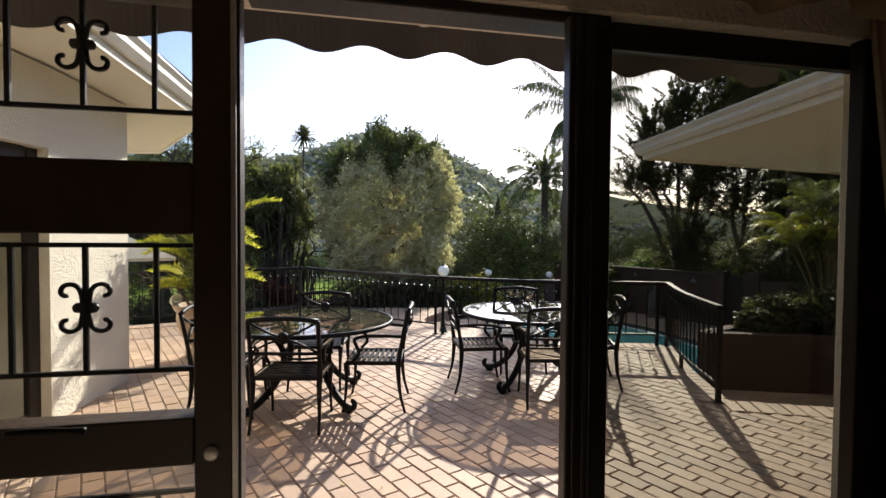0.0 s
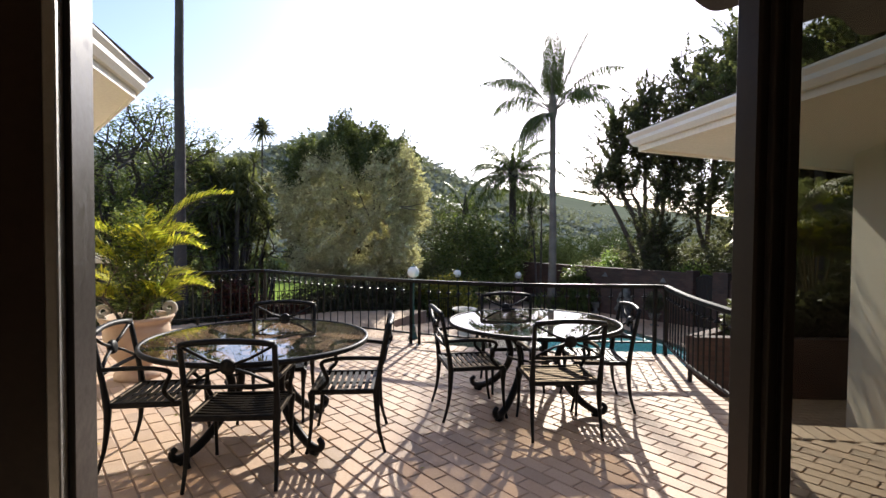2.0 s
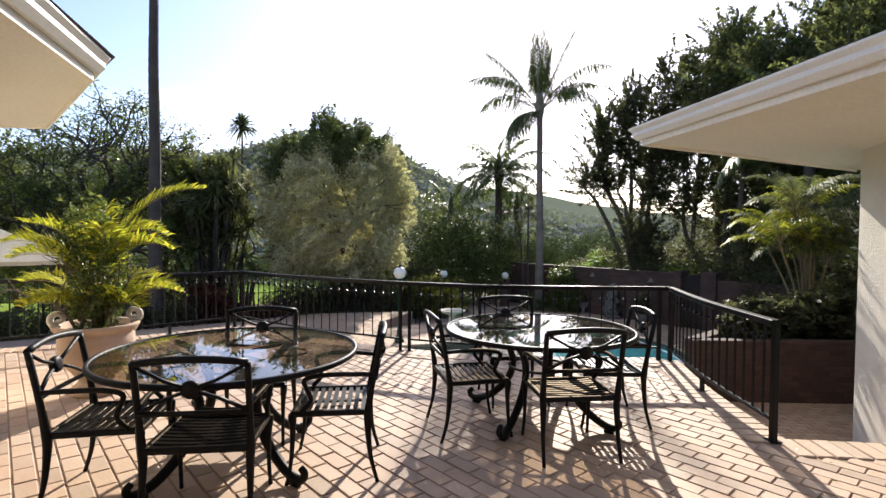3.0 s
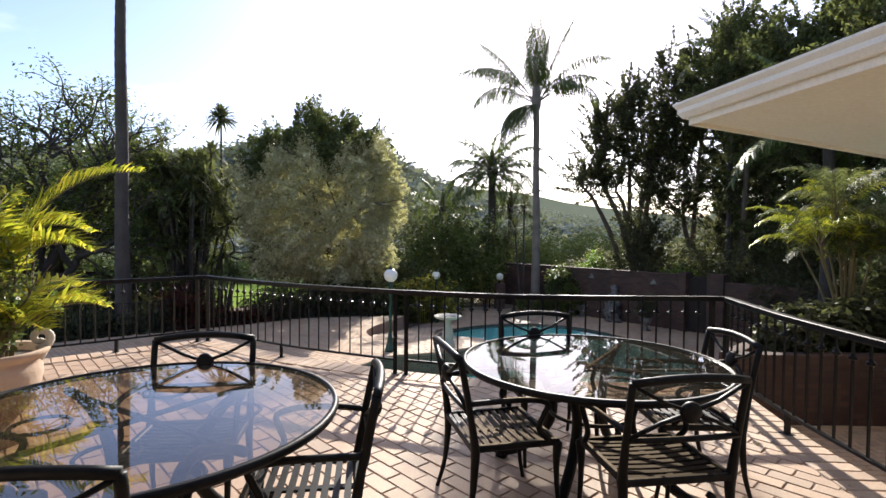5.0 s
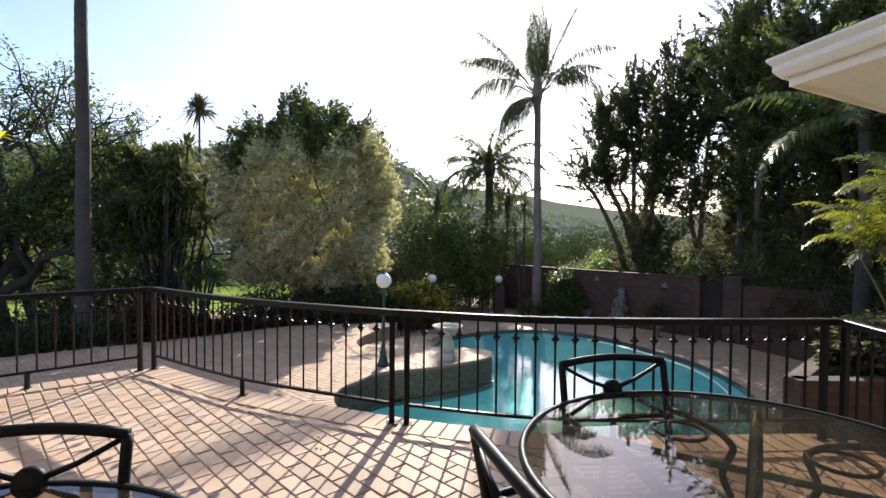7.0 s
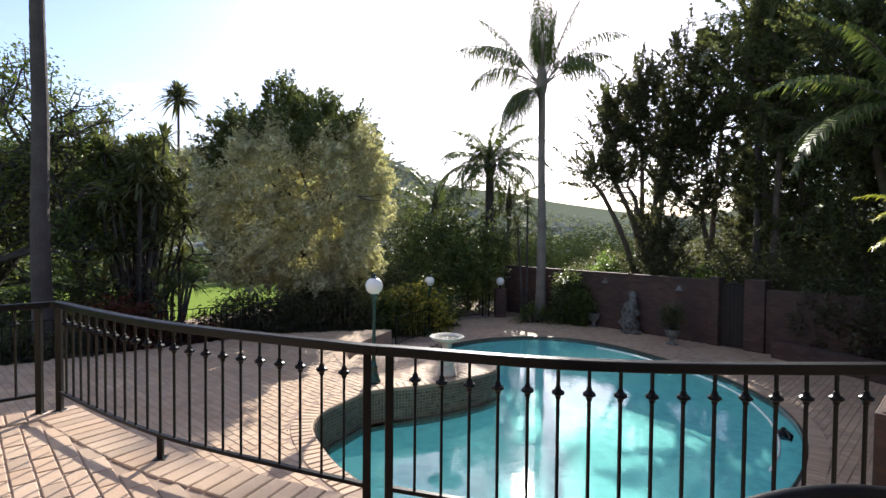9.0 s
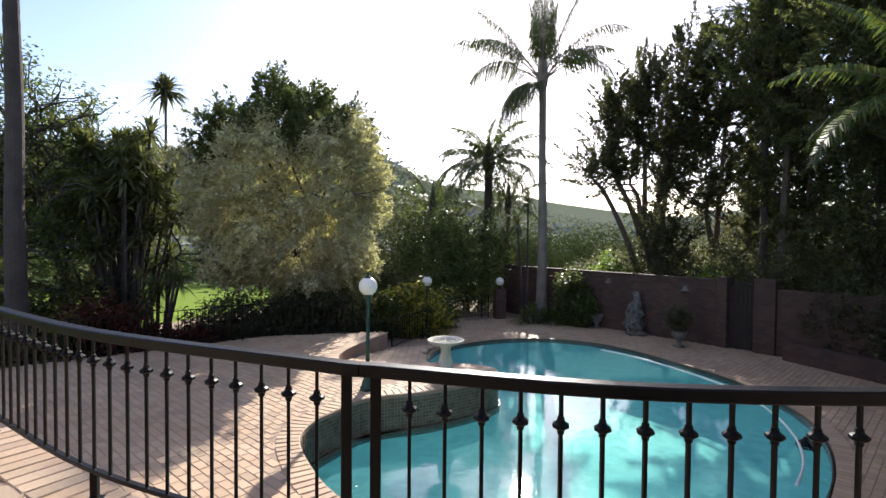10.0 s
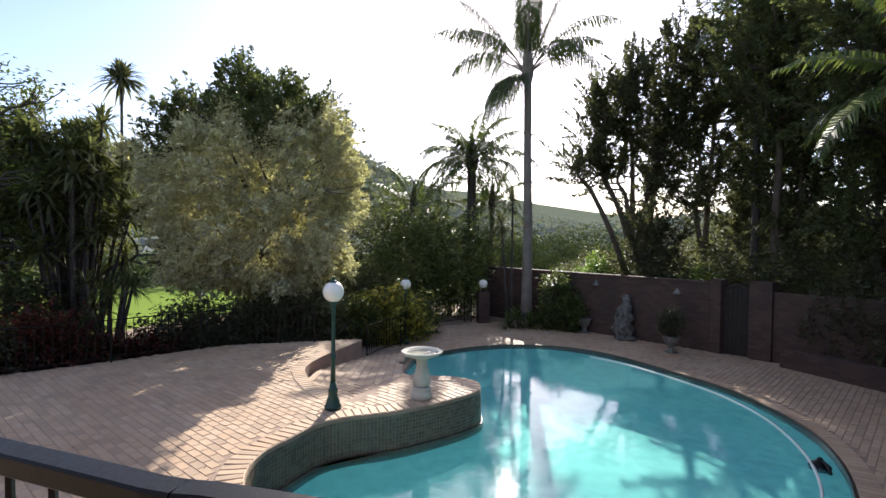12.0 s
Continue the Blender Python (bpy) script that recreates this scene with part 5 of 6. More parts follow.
win = on_house(base("window_1", None, label="dark-framed fixed window beside the sliding door", category="window", kind="structure"))
bar(win, "jamb", -2.0, -1.93, 0.02, 0.12, 0.0, HEAD, M_FRAME)
bar(win, "stile", -0.71, -0.608, 0.02, 0.11, 0.03, HEAD - 0.03, M_WOOD)
bar(win, "edge_strip", -0.606, -0.592, 0.0, 0.105, 0.03, HEAD - 0.03, M_ALU, 0.002, "bare metal edge of the sliding track")
bar(win, "seal", -0.592, -0.584, 0.02, 0.09, 0.03, HEAD - 0.03, M_FRAME, 0.001)
bar(win, "mid_rail", -1.93, -0.71, 0.015, 0.105, 1.505, 1.705, M_WOOD)
bar(win, "lower_rail", -1.93, -0.71, 0.015, 0.105, 0.855, 0.99, M_WOOD)
bar(win, "bottom_rail", -1.93, -0.71, 0.015, 0.105, 0.03, 0.16, M_WOOD)
bar(win, "top_rail", -1.93, -0.71, 0.015, 0.105, HEAD - 0.06, HEAD, M_WOOD)
for z0, z1 in ((0.16, 0.855), (0.99, 1.505), (1.705, HEAD - 0.06)):
    pane = bar(win, "pane", -1.93, -0.71, 0.058, 0.062, z0, z1, M_GLASS, 0.0, "clear glass pane")
bm = bmesh.new()
tube(bm, smooth_line([(-1.16, 0.0, 0.985), (-1.10, -0.02, 0.992), (-1.02, -0.022, 0.990), (-0.965, -0.018, 0.984)], 4), [0.006, 0.008, 0.009, 0.009, 0.009, 0.009, 0.009, 0.009, 0.008, 0.008, 0.009, 0.010, 0.010], 6)
part("latch", bm, M_IRON, win, "small dark latch handle", True)
bm = bmesh.new()
lathe(bm, [(0.022, 0.0), (0.022, 0.008), (0.016, 0.012), (0.001, 0.012)], 16, pose(-0.665, 0.02, 0.885, 90, 0, 0))
part("lock", bm, M_ALU, win, "round metal lock", True)

door = on_house(base("door_1", None, label="open dark sliding glass door with bronze aluminium stiles", category="door", kind="structure"))
bar(door, "stile", 0.385, 0.467, -0.05, -0.002, 0.03, HEAD - 0.03, M_FRAME)
bar(door, "meeting_stile", 0.474, 0.575, 0.03, 0.08, 0.03, HEAD - 0.03, M_FRAME)
bar(door, "fin", 0.403, 0.413, -0.062, -0.05, 0.03, HEAD - 0.03, M_FRAME, 0.002)
bar(door, "fin", 0.435, 0.445, -0.062, -0.05, 0.03, HEAD - 0.03, M_FRAME, 0.002)
bar(door, "bottom_rail", 0.575, 1.68, 0.035, 0.075, 0.03, 0.12, M_FRAME)
bar(door, "top_rail", 0.575, 1.68, 0.035, 0.075, HEAD - 0.09, HEAD - 0.0, M_FRAME)
bar(door, "jamb", 1.522, 1.73, -0.035, 0.02, 0.0, HEAD, M_FRAME)
bar(door, "head", -0.57, 0.552, 0.0, 0.12, HEAD - 0.035, HEAD, M_FRAME)
bar(door, "sill", -0.57, 1.68, 0.0, 0.13, 0.0, 0.026, M_FRAME)
bar(door, "pane", 0.575, 1.68, 0.053, 0.057, 0.12, HEAD - 0.09, M_DOORGLASS, 0.0, "clear glass pane")


def scroll_set(bm, cx, cz, v):
    """Four curled C-scrolls round a leaf boss."""
    for s in (-1, 1):
        for t in (-1, 1):
            pts = []
            for k in range(15):
                a = k / 14 * 4.6
                r = 0.034 - 0.0018 * k
                pts.append((cx + s * (0.026 + 0.020 + (-math.cos(a)) * r), v, cz + t * (0.026 + 0.018 + math.sin(a) * r * 0.95)))
            tube(bm, [(cx + s * 0.006, v, cz + t * 0.004)] + pts, 0.0072, 6)
        lathe(bm, [(0.001, -0.02), (0.014, -0.012), (0.016, 0.0), (0.014, 0.012), (0.001, 0.02)], 8, pose(cx + s * 0.016, v, cz, 0, 90, 0))


bars = on_house(base("burglar_bars", None, label="black iron window bars with curled scroll ornaments", category="window bars"))
BV = 0.135
for z0, z1, tag in ((1.865, HEAD, 2.045), (1.10, 1.478, 1.29), (0.20, 0.735, 0.45)):
    for z in (z0, z1 - 0.006):
        if z < HEAD - 0.02:
            bar(bars, "cross_bar", -2.0, -0.69, BV - 0.008, BV + 0.008, z - 0.007, z + 0.007, M_IRON, 0.002)
    u = -0.84
    k = 0
    while u > -1.95:
        bar(bars, "upright", u - 0.007, u + 0.007, BV - 0.007, BV + 0.007, z0, z1, M_IRON, 0.002)
        if k % 2 == 1:
            bm = bmesh.new()
            scroll_set(bm, u, tag, BV)
            part("scroll", bm, M_IRON, bars, "", True)
        u -= 0.187
        k += 1

# awning: canvas from the wall to a scalloped valance, with a folding arm
aw = on_house(base("awning", None, label="brown canvas awning with a scalloped valance", category="awning"))
AU0, AU1, AV, AZ = -1.75, 1.99, 0.80, 2.49
bm = bmesh.new()
rows = [[bm.verts.new((AU0 + (AU1 - AU0) * i / 30, v, z + 0.012 * math.sin(i * 1.3) * f)) for i in range(31)] for v, z, f in ((0.23, 2.86, 0), (0.42, 2.735, 1), (0.62, 2.605, 1), (AV, AZ, 0))]
for r, s in zip(rows, rows[1:]):
    for i in range(30):
        bm.faces.new((r[i], r[i + 1], s[i + 1], s[i]))
bmesh.ops.solidify(bm, geom=bm.faces[:], thickness=0.004)
part("canopy", bm, M_AWNING, aw)
bm = bmesh.new()
N = 132
hi = [bm.verts.new((AU0 + (AU1 - AU0) * i / N, AV + 0.006 * math.sin(i * 0.5), AZ)) for i in range(N + 1)]
lo = [bm.verts.new((AU0 + (AU1 - AU0) * i / N, AV + 0.012 * math.sin(i * 0.5 + 1), AZ - 0.162 - 0.022 * math.cos(math.tau * i * (AU1 - AU0) / N / 0.375 + 2.4))) for i in range(N + 1)]
for i in range(N):
    bm.faces.new((hi[i], hi[i + 1], lo[i + 1], lo[i]))
bmesh.ops.solidify(bm, geom=bm.faces[:], thickness=0.003)
part("valance", bm, M_AWNING, aw, "scalloped edge")
bm = bmesh.new()
tube(bm, [(-0.75, 0.30, 2.50), (0.0, 0.62, 2.45), (0.05, 0.66, 2.44)], [0.022, 0.022, 0.018], 10)
lathe(bm, [(0.026, -0.03), (0.03, 0.0), (0.026, 0.03)], 12, Matrix.Translation((0.05, 0.66, 2.44)))
part("arm", bm, M_GUTTER, aw, "cream folding arm", True)
bm = bmesh.new()
tube(bm, [(AU0, AV - 0.01, AZ), (AU1, AV - 0.01, AZ)], 0.018, 10)
part("front_bar", bm, M_GUTTER, aw)

# curtain drawn to one side, inside the room
cur = on_house(base("curtain", None, label="beige curtain gathered beside the door", category="curtain"))
bm = bmesh.new()
NU = 60
grid = []
for z in np.linspace(0.03, 2.45, 14):
    pull = 0.16 * (1 - min(1, max(0, (z - 1.2) / 1.2))) - 0.09
    grid.append([bm.verts.new((1.53 + pull + 0.60 * i / NU, -0.13 + 0.045 * math.sin(i * 0.95) + 0.01 * math.sin(i * 2.3 + z), z)) for i in range(NU + 1)])
for r, s in zip(grid, grid[1:]):
    for i in range(NU):
        bm.faces.new((r[i], r[i + 1], s[i + 1], s[i]))
bmesh.ops.solidify(bm, geom=bm.faces[:], thickness=0.004)
part("drape", bm, M_CURTAIN, cur, "", True)
bm = bmesh.new()
rows = []
for z in np.linspace(2.20, 2.46, 6):
    rows.append([bm.verts.new((0.55 + 1.6 * i / 70, -0.19 + 0.02 * math.sin(i * 0.8), z + 0.03 * math.sin(i * 0.28) * (2.46 - z) / 0.26 + 0.02)) for i in range(71)])
for r, s in zip(rows, rows[1:]):
    for i in range(70):
        bm.faces.new((r[i], r[i + 1], s[i + 1], s[i]))
bmesh.ops.solidify(bm, geom=bm.faces[:], thickness=0.004)
part("pelmet", bm, M_CURTAIN, cur, "gathered beige pelmet", True)

# side door of the left wing: dark frame and glass
sd = base("door_2", None, label="dark-framed glass door in the side wing", category="door", kind="structure")
for y0, y1 in ((2.1, 2.2), (2.95, 3.05), (3.8, 3.9)):
    bm = bmesh.new()
    box(bm, -3.16, (y0 + y1) / 2, 1.07, 0.06, y1 - y0, 2.14, 0.004)
    part("stile", bm, M_FRAME, sd)
for z in (0.06, 2.10):
    bm = bmesh.new()
    box(bm, -3.16, 3.0, z, 0.05, 1.58, 0.10, 0.004)
    part("rail", bm, M_FRAME, sd)
for y0, y1 in ((2.2, 2.95), (3.05, 3.8)):
    bm = bmesh.new()
    box(bm, -3.16, (y0 + y1) / 2, 1.08, 0.006, y1 - y0, 1.94)
    part("pane", bm, M_GLASS, sd, "clear glass pane")


# terrace urn with palms
def handle_scroll(bm, s):
    pts = [(s * 0.275, 0, 0.55), (s * 0.30, 0, 0.60)] + [(s * (0.285 + 0.07 * (1 - k / 24) * math.cos(a)), 0, 0.70 + 0.07 * (1 - k / 24) * math.sin(a)) for k, a in enumerate(np.linspace(-1.6, 5.6, 19))]
    tube(bm, pts, [0.031 - 0.0006 * k for k in range(21)], 8)


urn = base("garden_urn", pose(-2.93, 6.16, 0, 0, 0, 28), label="large weathered terracotta urn with scrolled handles", category="urn")
bm = bmesh.new()
lathe(bm, [(0.21, 0.0), (0.215, 0.05), (0.19, 0.075), (0.15, 0.11), (0.14, 0.14), (0.17, 0.17), (0.235, 0.25), (0.285, 0.36), (0.305, 0.46), (0.30, 0.53), (0.285, 0.56), (0.30, 0.58), (0.335, 0.60), (0.345, 0.625), (0.335, 0.64), (0.30, 0.635), (0.27, 0.58)], 36)
part("body", bm, M_TERRACOTTA, urn, "", True)
for s in (-1, 1):
    bm = bmesh.new()
    handle_scroll(bm, s)
    part("handle", bm, M_STONE, urn, "pale scrolled handle", True)
bm = bmesh.new()
bmesh.ops.create_circle(bm, cap_ends=True, segments=28, radius=0.285, matrix=Matrix.Translation((0, 0, 0.585)))
part("soil", bm, M_SOIL, urn)

rng0 = np.random.default_rng(12)
pp = base("potted_palm", pose(-2.87, 6.16, 0.57), label="potted golden palm with arching yellow-green fronds", category="palm")
POTTED = ((25, 1.15, 1.15, 1.2, 0.62), (35, 1.0, 1.6, 0.75, 0.62), (5, 0.95, 1.5, 0.75, 0.5), (207, 1.2, 1.5, 0.85, 0.36), (190, 1.05, 1.5, 0.8, 0.34), (225, 1.25, 1.2, 0.85, 0.42), (100, 1.35, 0.8, 0.8, 0.5), (290, 1.3, 1.0, 0.7, 0.42), (150, 1.2, 1.2, 0.85, 0.4), (20, 0.75, 1.2, 0.65, 0.15), (-20, 0.7, 1.2, 0.55, 0.1), (210, 0.7, 1.1, 0.7, 0.1), (240, 0.75, 1.1, 0.6, 0.1), (180, 0.85, 1.1, 0.75, 0.15), (60, 0.8, 1.0, 0.65, 0.2), (330, 0.75, 1.0, 0.55, 0.15))
for a, rs, dr, ln, lift in POTTED:
    dx, dy = rng0.uniform(-0.1, 0.1), rng0.uniform(-0.1, 0.1)
    bm = bmesh.new()
    tube(bm, [(dx * 0.6, dy * 0.6, -0.05), (dx, dy, lift + 0.03)], [0.02, 0.013], 7)
    part("cane", bm, M_CANE, pp, "", True)
    feather(rng0, pp, Matrix.Translation((dx, dy, lift)) @ pose(0, 0, 0, 0, 0, a), ln, 0.36, L_ARECA, M_CANE, rib_r=0.008, n=46, droop=dr, rise=rs, width=0.013, vee=1.0, hang=0.25)
shrub("potted_shrub", -2.88, 6.03, 0.56, (0.25, 0.22, 0.62), 3600, L_MID, 0.05, "fine-leaved upright shrub in the urn", 150, "shrub")


# lamps
def globe_lamp(m):
    b = base("globe_lamp", m, label="green garden lamp post with a white globe", category="lamp", group="garden lamps")
    bm = bmesh.new()
    lathe(bm, [(0.135, 0.0), (0.135, 0.05), (0.115, 0.07), (0.10, 0.14), (0.075, 0.20), (0.072, 0.28), (0.085, 0.30), (0.06, 0.33), (0.048, 0.42)], 14)
    part("pedestal", bm, M_LAMPGREEN, b, "", True)
    bm = bmesh.new()
    lathe(bm, [(0.040, 0.40), (0.036, 0.80), (0.045, 0.82), (0.045, 0.85), (0.034, 0.87), (0.030, 1.55), (0.05, 1.58), (0.05, 1.61), (0.035, 1.63), (0.07, 1.67), (0.085, 1.70)], 12)
    part("pole", bm, M_LAMPGREEN, b, "", True)
    bm = bmesh.new()
    bmesh.ops.create_uvsphere(bm, u_segments=24, v_segments=16, radius=0.165, matrix=Matrix.Translation((0, 0, 1.855)))
    part("globe", bm, M_GLOBE, b, "white opal glass globe", True)
    bm = bmesh.new()
    lathe(bm, [(0.075, 1.995), (0.07, 2.02), (0.03, 2.035), (0.022, 2.06), (0.03, 2.075), (0.001, 2.10)], 12)
    part("finial", bm, M_LAMPGREEN, b, "", True)
    return b


lamp = globe_lamp(pose(0.02, 14.70, DECK))
copy_thing(lamp, pose(1.99, 22.1, LOW - 0.01))

# bird bath
bb = base("bird_bath", pose(1.48, 14.98, DECK), label="grey weathered stone bird bath on a fluted stem", category="bird bath")
bm = bmesh.new()
lathe(bm, [(0.18, 0.0), (0.187, 0.05), (0.182, 0.11), (0.155, 0.135), (0.166, 0.17), (0.16, 0.21)], 28)
part("plinth", bm, M_BATH, bb, "", True)
bm = bmesh.new()
rings = []
for r, z in ((0.12, 0.205), (0.143, 0.25), (0.15, 0.30), (0.128, 0.40), (0.098, 0.52), (0.086, 0.60), (0.10, 0.66), (0.13, 0.70)):
    rings.append([bm.verts.new((r * (1 + 0.05 * math.cos(k * math.tau / 4)) * math.cos(k * math.tau / 32), r * (1 + 0.05 * math.cos(k * math.tau / 4)) * math.sin(k * math.tau / 32), z)) for k in range(32)])
for r, q in zip(rings, rings[1:]):
    for k in range(32):
        bm.faces.new((r[k], r[(k + 1) % 32], q[(k + 1) % 32], q[k]))
bm.faces.new(rings[0][::-1]), bm.faces.new(rings[-1])
part("stem", bm, M_BATH, bb, "fluted flaring stem", True)
bm = bmesh.new()
lathe(bm, [(0.12, 0.69), (0.22, 0.718), (0.31, 0.752), (0.35, 0.783), (0.355, 0.80), (0.34, 0.81), (0.29, 0.80), (0.25, 0.77), (0.02, 0.755)], 36)
part("bowl", bm, M_BATH, bb, "", True)
bm = bmesh.new()
bmesh.ops.create_circle(bm, cap_ends=True, segments=32, radius=0.262, matrix=Matrix.Translation((0, 0, 0.782)))
part("water", bm, M_GLASS, bb, "thin still water in the bowl")


# fences behind the deck
def garden_fence(ctrl, z, label):
    b = base("garden_fence", pose(ctrl[0][0], ctrl[0][1], z), label=label, category="fence")
    line = [p - Vector((ctrl[0][0], ctrl[0][1], 0)) for p in smooth_line([(x, y, 0) for x, y in ctrl], 6)]
    for h in (0.92, 0.12):
        bm = bmesh.new()
        sweep(bm, [p + Vector((0, 0, h)) for p in line], 0.035, 0.02)
        part("rail", bm, M_IRON, b)
    seg = [(q - p).length for p, q in zip(line, line[1:])]
    total = sum(seg)

    def at(s):
        for i, k in enumerate(seg):
            if s <= k or i == len(seg) - 1:
                return line[i].lerp(line[i + 1], s / k)
            s -= k
    first = part("bar", box_bm(0, 0, 0.51, 0.014, 0.014, 0.80), M_IRON, b)
    pst = part("post", box_bm(0, 0, 0.47, 0.04, 0.04, 0.96, bev=0.004), M_IRON, b)
    n = int(total / 0.14)
    for k in range(1, n):
        p = at(total * k / n)
        if k == 1:
            first.location = p
        else:
            same_mesh("bar", first.data, Matrix.Translation(p), b)
        if k % 13 == 0:
            same_mesh("post", pst.data, Matrix.Translation(p), b)
    same_mesh("post", pst.data, Matrix.Translation(line[-1]), b)
    return b


garden_fence([(-9.6, 15.9), (-6.35, 17.45), (-4.75, 18.35), (-2.7, 19.65), (-0.6, 19.85)], DECK - 0.01, "low black iron fence in front of the hedge")
garden_fence([(0.75, 20.3), (1.3, 21.2), (2.4, 22.4)], LOW - 0.01, "low black iron fence beside the lower walk")
garden_fence([(3.0, 24.9), (4.2, 25.6), (5.0, 25.8)], LOW - 0.01, "black iron fence beside the end pillar")


# brick garden wall with piers and an arched gate
def brick_block(name, p, q, z0, z1, thick, parent=None, label="", material=None):
    """A length of wall from p to q with courses laid along it."""
    d = Vector((q[0] - p[0], q[1] - p[1], 0))
    L = d.length
    a = math.degrees(math.atan2(d.y, d.x))
    bm = bmesh.new()
    box(bm, L / 2, 0, (z0 + z1) / 2, L, thick, z1 - z0, 0.008)
    uv = bm.loops.layers.uv.new("UVMap")
    for f in bm.faces:
        for l in f.loops:
            c = l.vert.co
            l[uv].uv = (c.x + c.y, c.z) if abs(f.normal.z) < 0.7 else (c.x, c.y)
    ob = part(name, bm, material or M_BRICKWALL, parent, label)
    ob.matrix_basis = pose(p[0], p[1], 0, 0, 0, a)
    return ob


WA, WB = (6.15, 27.3), (10.95, 19.7)
tagged(brick_block("wall_garden", WA, WB, -2.6, 0.02, 0.24), "old red brick garden wall, colour darkened for shade", "wall", kind="structure")
tagged(brick_block("wall_coping", WA, WB, 0.024, 0.075, 0.30), "brick coping of the garden wall", "wall", kind="structure")
tagged(brick_block("wall_pier", (10.93, 19.78), (11.05, 19.5), -2.6, 0.16, 0.44), "brick gate pier", "wall", kind="structure")
tagged(brick_block("wall_pier_end", (11.45, 18.92), (11.72, 18.42), -2.6, 0.16, 0.44), "brick gate pier", "wall", kind="structure")
tagged(brick_block("wall_garden_end", (11.72, 18.42), (14.0, 14.4), -2.6, -0.1, 0.24), "old red brick garden wall, colour darkened for shade", "wall", kind="structure")
tagged(brick_block("wall_bed", (11.5, 17.9), (12.9, 11.2), -2.6, -1.5, 0.24), "low brick planting-bed wall", "wall", kind="structure")
tagged(brick_block("wall_pillar", (5.2, 25.55), (5.62, 25.55), -2.6, -0.80, 0.42), "brick end pillar of the garden wall", "wall", kind="structure")
gl = base("pillar_lamp", pose(5.41, 25.55, -0.80), label="white globe lamp on a brick pillar", category="lamp")
bm = bmesh.new()
lathe(bm, [(0.09, 0.0), (0.08, 0.03), (0.04, 0.06), (0.04, 0.12), (0.08, 0.15)], 12)
part("neck", bm, M_IRON, gl, "", True)
bm = bmesh.new()
bmesh.ops.create_uvsphere(bm, u_segments=20, v_segments=14, radius=0.17, matrix=Matrix.Translation((0, 0, 0.30)))
part("globe", bm, M_GLOBE, gl, "white opal glass globe", True)

gate = base("arched_gate", pose(11.05, 19.5, LOW, 0, 0, math.degrees(math.atan2(-0.58, 0.40))), label="dark arched wooden gate in the brick wall", category="gate")
GW = 0.70
for i in range(6):
    x0, x1 = GW * i / 6, GW * (i + 1) / 6
    h = lambda x: 1.62 + math.sqrt(max(0.0, (GW / 2) ** 2 - (x - GW / 2) ** 2))
    bm = bmesh.new()
    prof = [(x0 + 0.004, 0.0), (x1 - 0.004, 0.0), (x1 - 0.004, h(x1 - 0.01)), ((x0 + x1) / 2, h((x0 + x1) / 2)), (x0 + 0.004, h(x0 + 0.01))]
    f = [bm.verts.new((x, -0.02, z)) for x, z in prof]
    g = [bm.verts.new((x, 0.02, z)) for x, z in prof]
    bm.faces.new(f), bm.faces.new(g[::-1])
    for k in range(5):
        bm.faces.new((f[k], g[k], g[(k + 1) % 5], f[(k + 1) % 5]))
    part("plank", bm, M_GATE, gate)
bm = bmesh.new()
tube(bm, [(GW / 2 + (GW / 2 + 0.04) * math.cos(a), 0, 1.62 + (GW / 2 + 0.04) * math.sin(a)) for a in np.linspace(0, math.pi, 17)], 0.05, 6)
part("arch_frame", bm, M_GATE, gate, "", True)


def stone_urn(m, label):
    b = base("stone_urn", m, label=label, category="urn", group="urns by the garden wall")
    bm = bmesh.new()
    box(bm, 0, 0, 0.025, 0.26, 0.26, 0.05, 0.008)
    lathe(bm, [(0.10, 0.05), (0.085, 0.10), (0.07, 0.16), (0.09, 0.20), (0.16, 0.26), (0.205, 0.36), (0.215, 0.43), (0.25, 0.47), (0.25, 0.50), (0.21, 0.49)], 20)
    part("bowl", bm, M_SHADESTONE, b, "", True)
    return b


stone_urn(pose(9.52, 19.75, LOW), "pale stone urn on a square foot, holding a clipped bush")
stone_urn(pose(8.43, 23.05, LOW), "pale stone urn on a square foot, beside the wall")
shrub("topiary", 9.52, 19.75, LOW + 0.46, (0.36, 0.36, 0.45), 3000, L_DARK, 0.06, "clipped dark round bush in the stone urn", 151, "shrub")

bm = bmesh.new()
lathe(bm, [(0.36, 0.0), (0.37, 0.10), (0.30, 0.16), (0.31, 0.35), (0.27, 0.55), (0.30, 0.70), (0.24, 0.90), (0.20, 1.05), (0.13, 1.18), (0.15, 1.32), (0.11, 1.44), (0.02, 1.50)], 14)
for v in bm.verts:
    v.co += Vector((noise.noise(v.co * 4), noise.noise(v.co * 4 + Vector((9, 0, 0))), 0)) * 0.2
st = part("statue", bm, M_MOTTLED, None, "", True)
st.matrix_basis = pose(9.22, 21.75, LOW)
tagged(st, "weathered mottled stone garden statue against the wall", "statue")

for (x, y, z) in ((8.78, 22.90, -0.27), (10.26, 20.55, -0.32)):
    b = base("wall_lamp", pose(x, y, z, 0, 0, -58), label="small bell-shaped lamp on the brick wall", category="lamp", group="wall lamps")
    bm = bmesh.new()
    lathe(bm, [(0.14, -0.06), (0.12, -0.02), (0.07, 0.04), (0.05, 0.10), (0.02, 0.13)], 14)
    part("shade", bm, M_SHADESTONE, b, "pale bell shade", True)
    bm = bmesh.new()
    tube(bm, [(0, 0, 0.12), (0, 0.05, 0.17), (0, 0.12, 0.16)], 0.012, 6)
    part("bracket", bm, M_IRON, b)

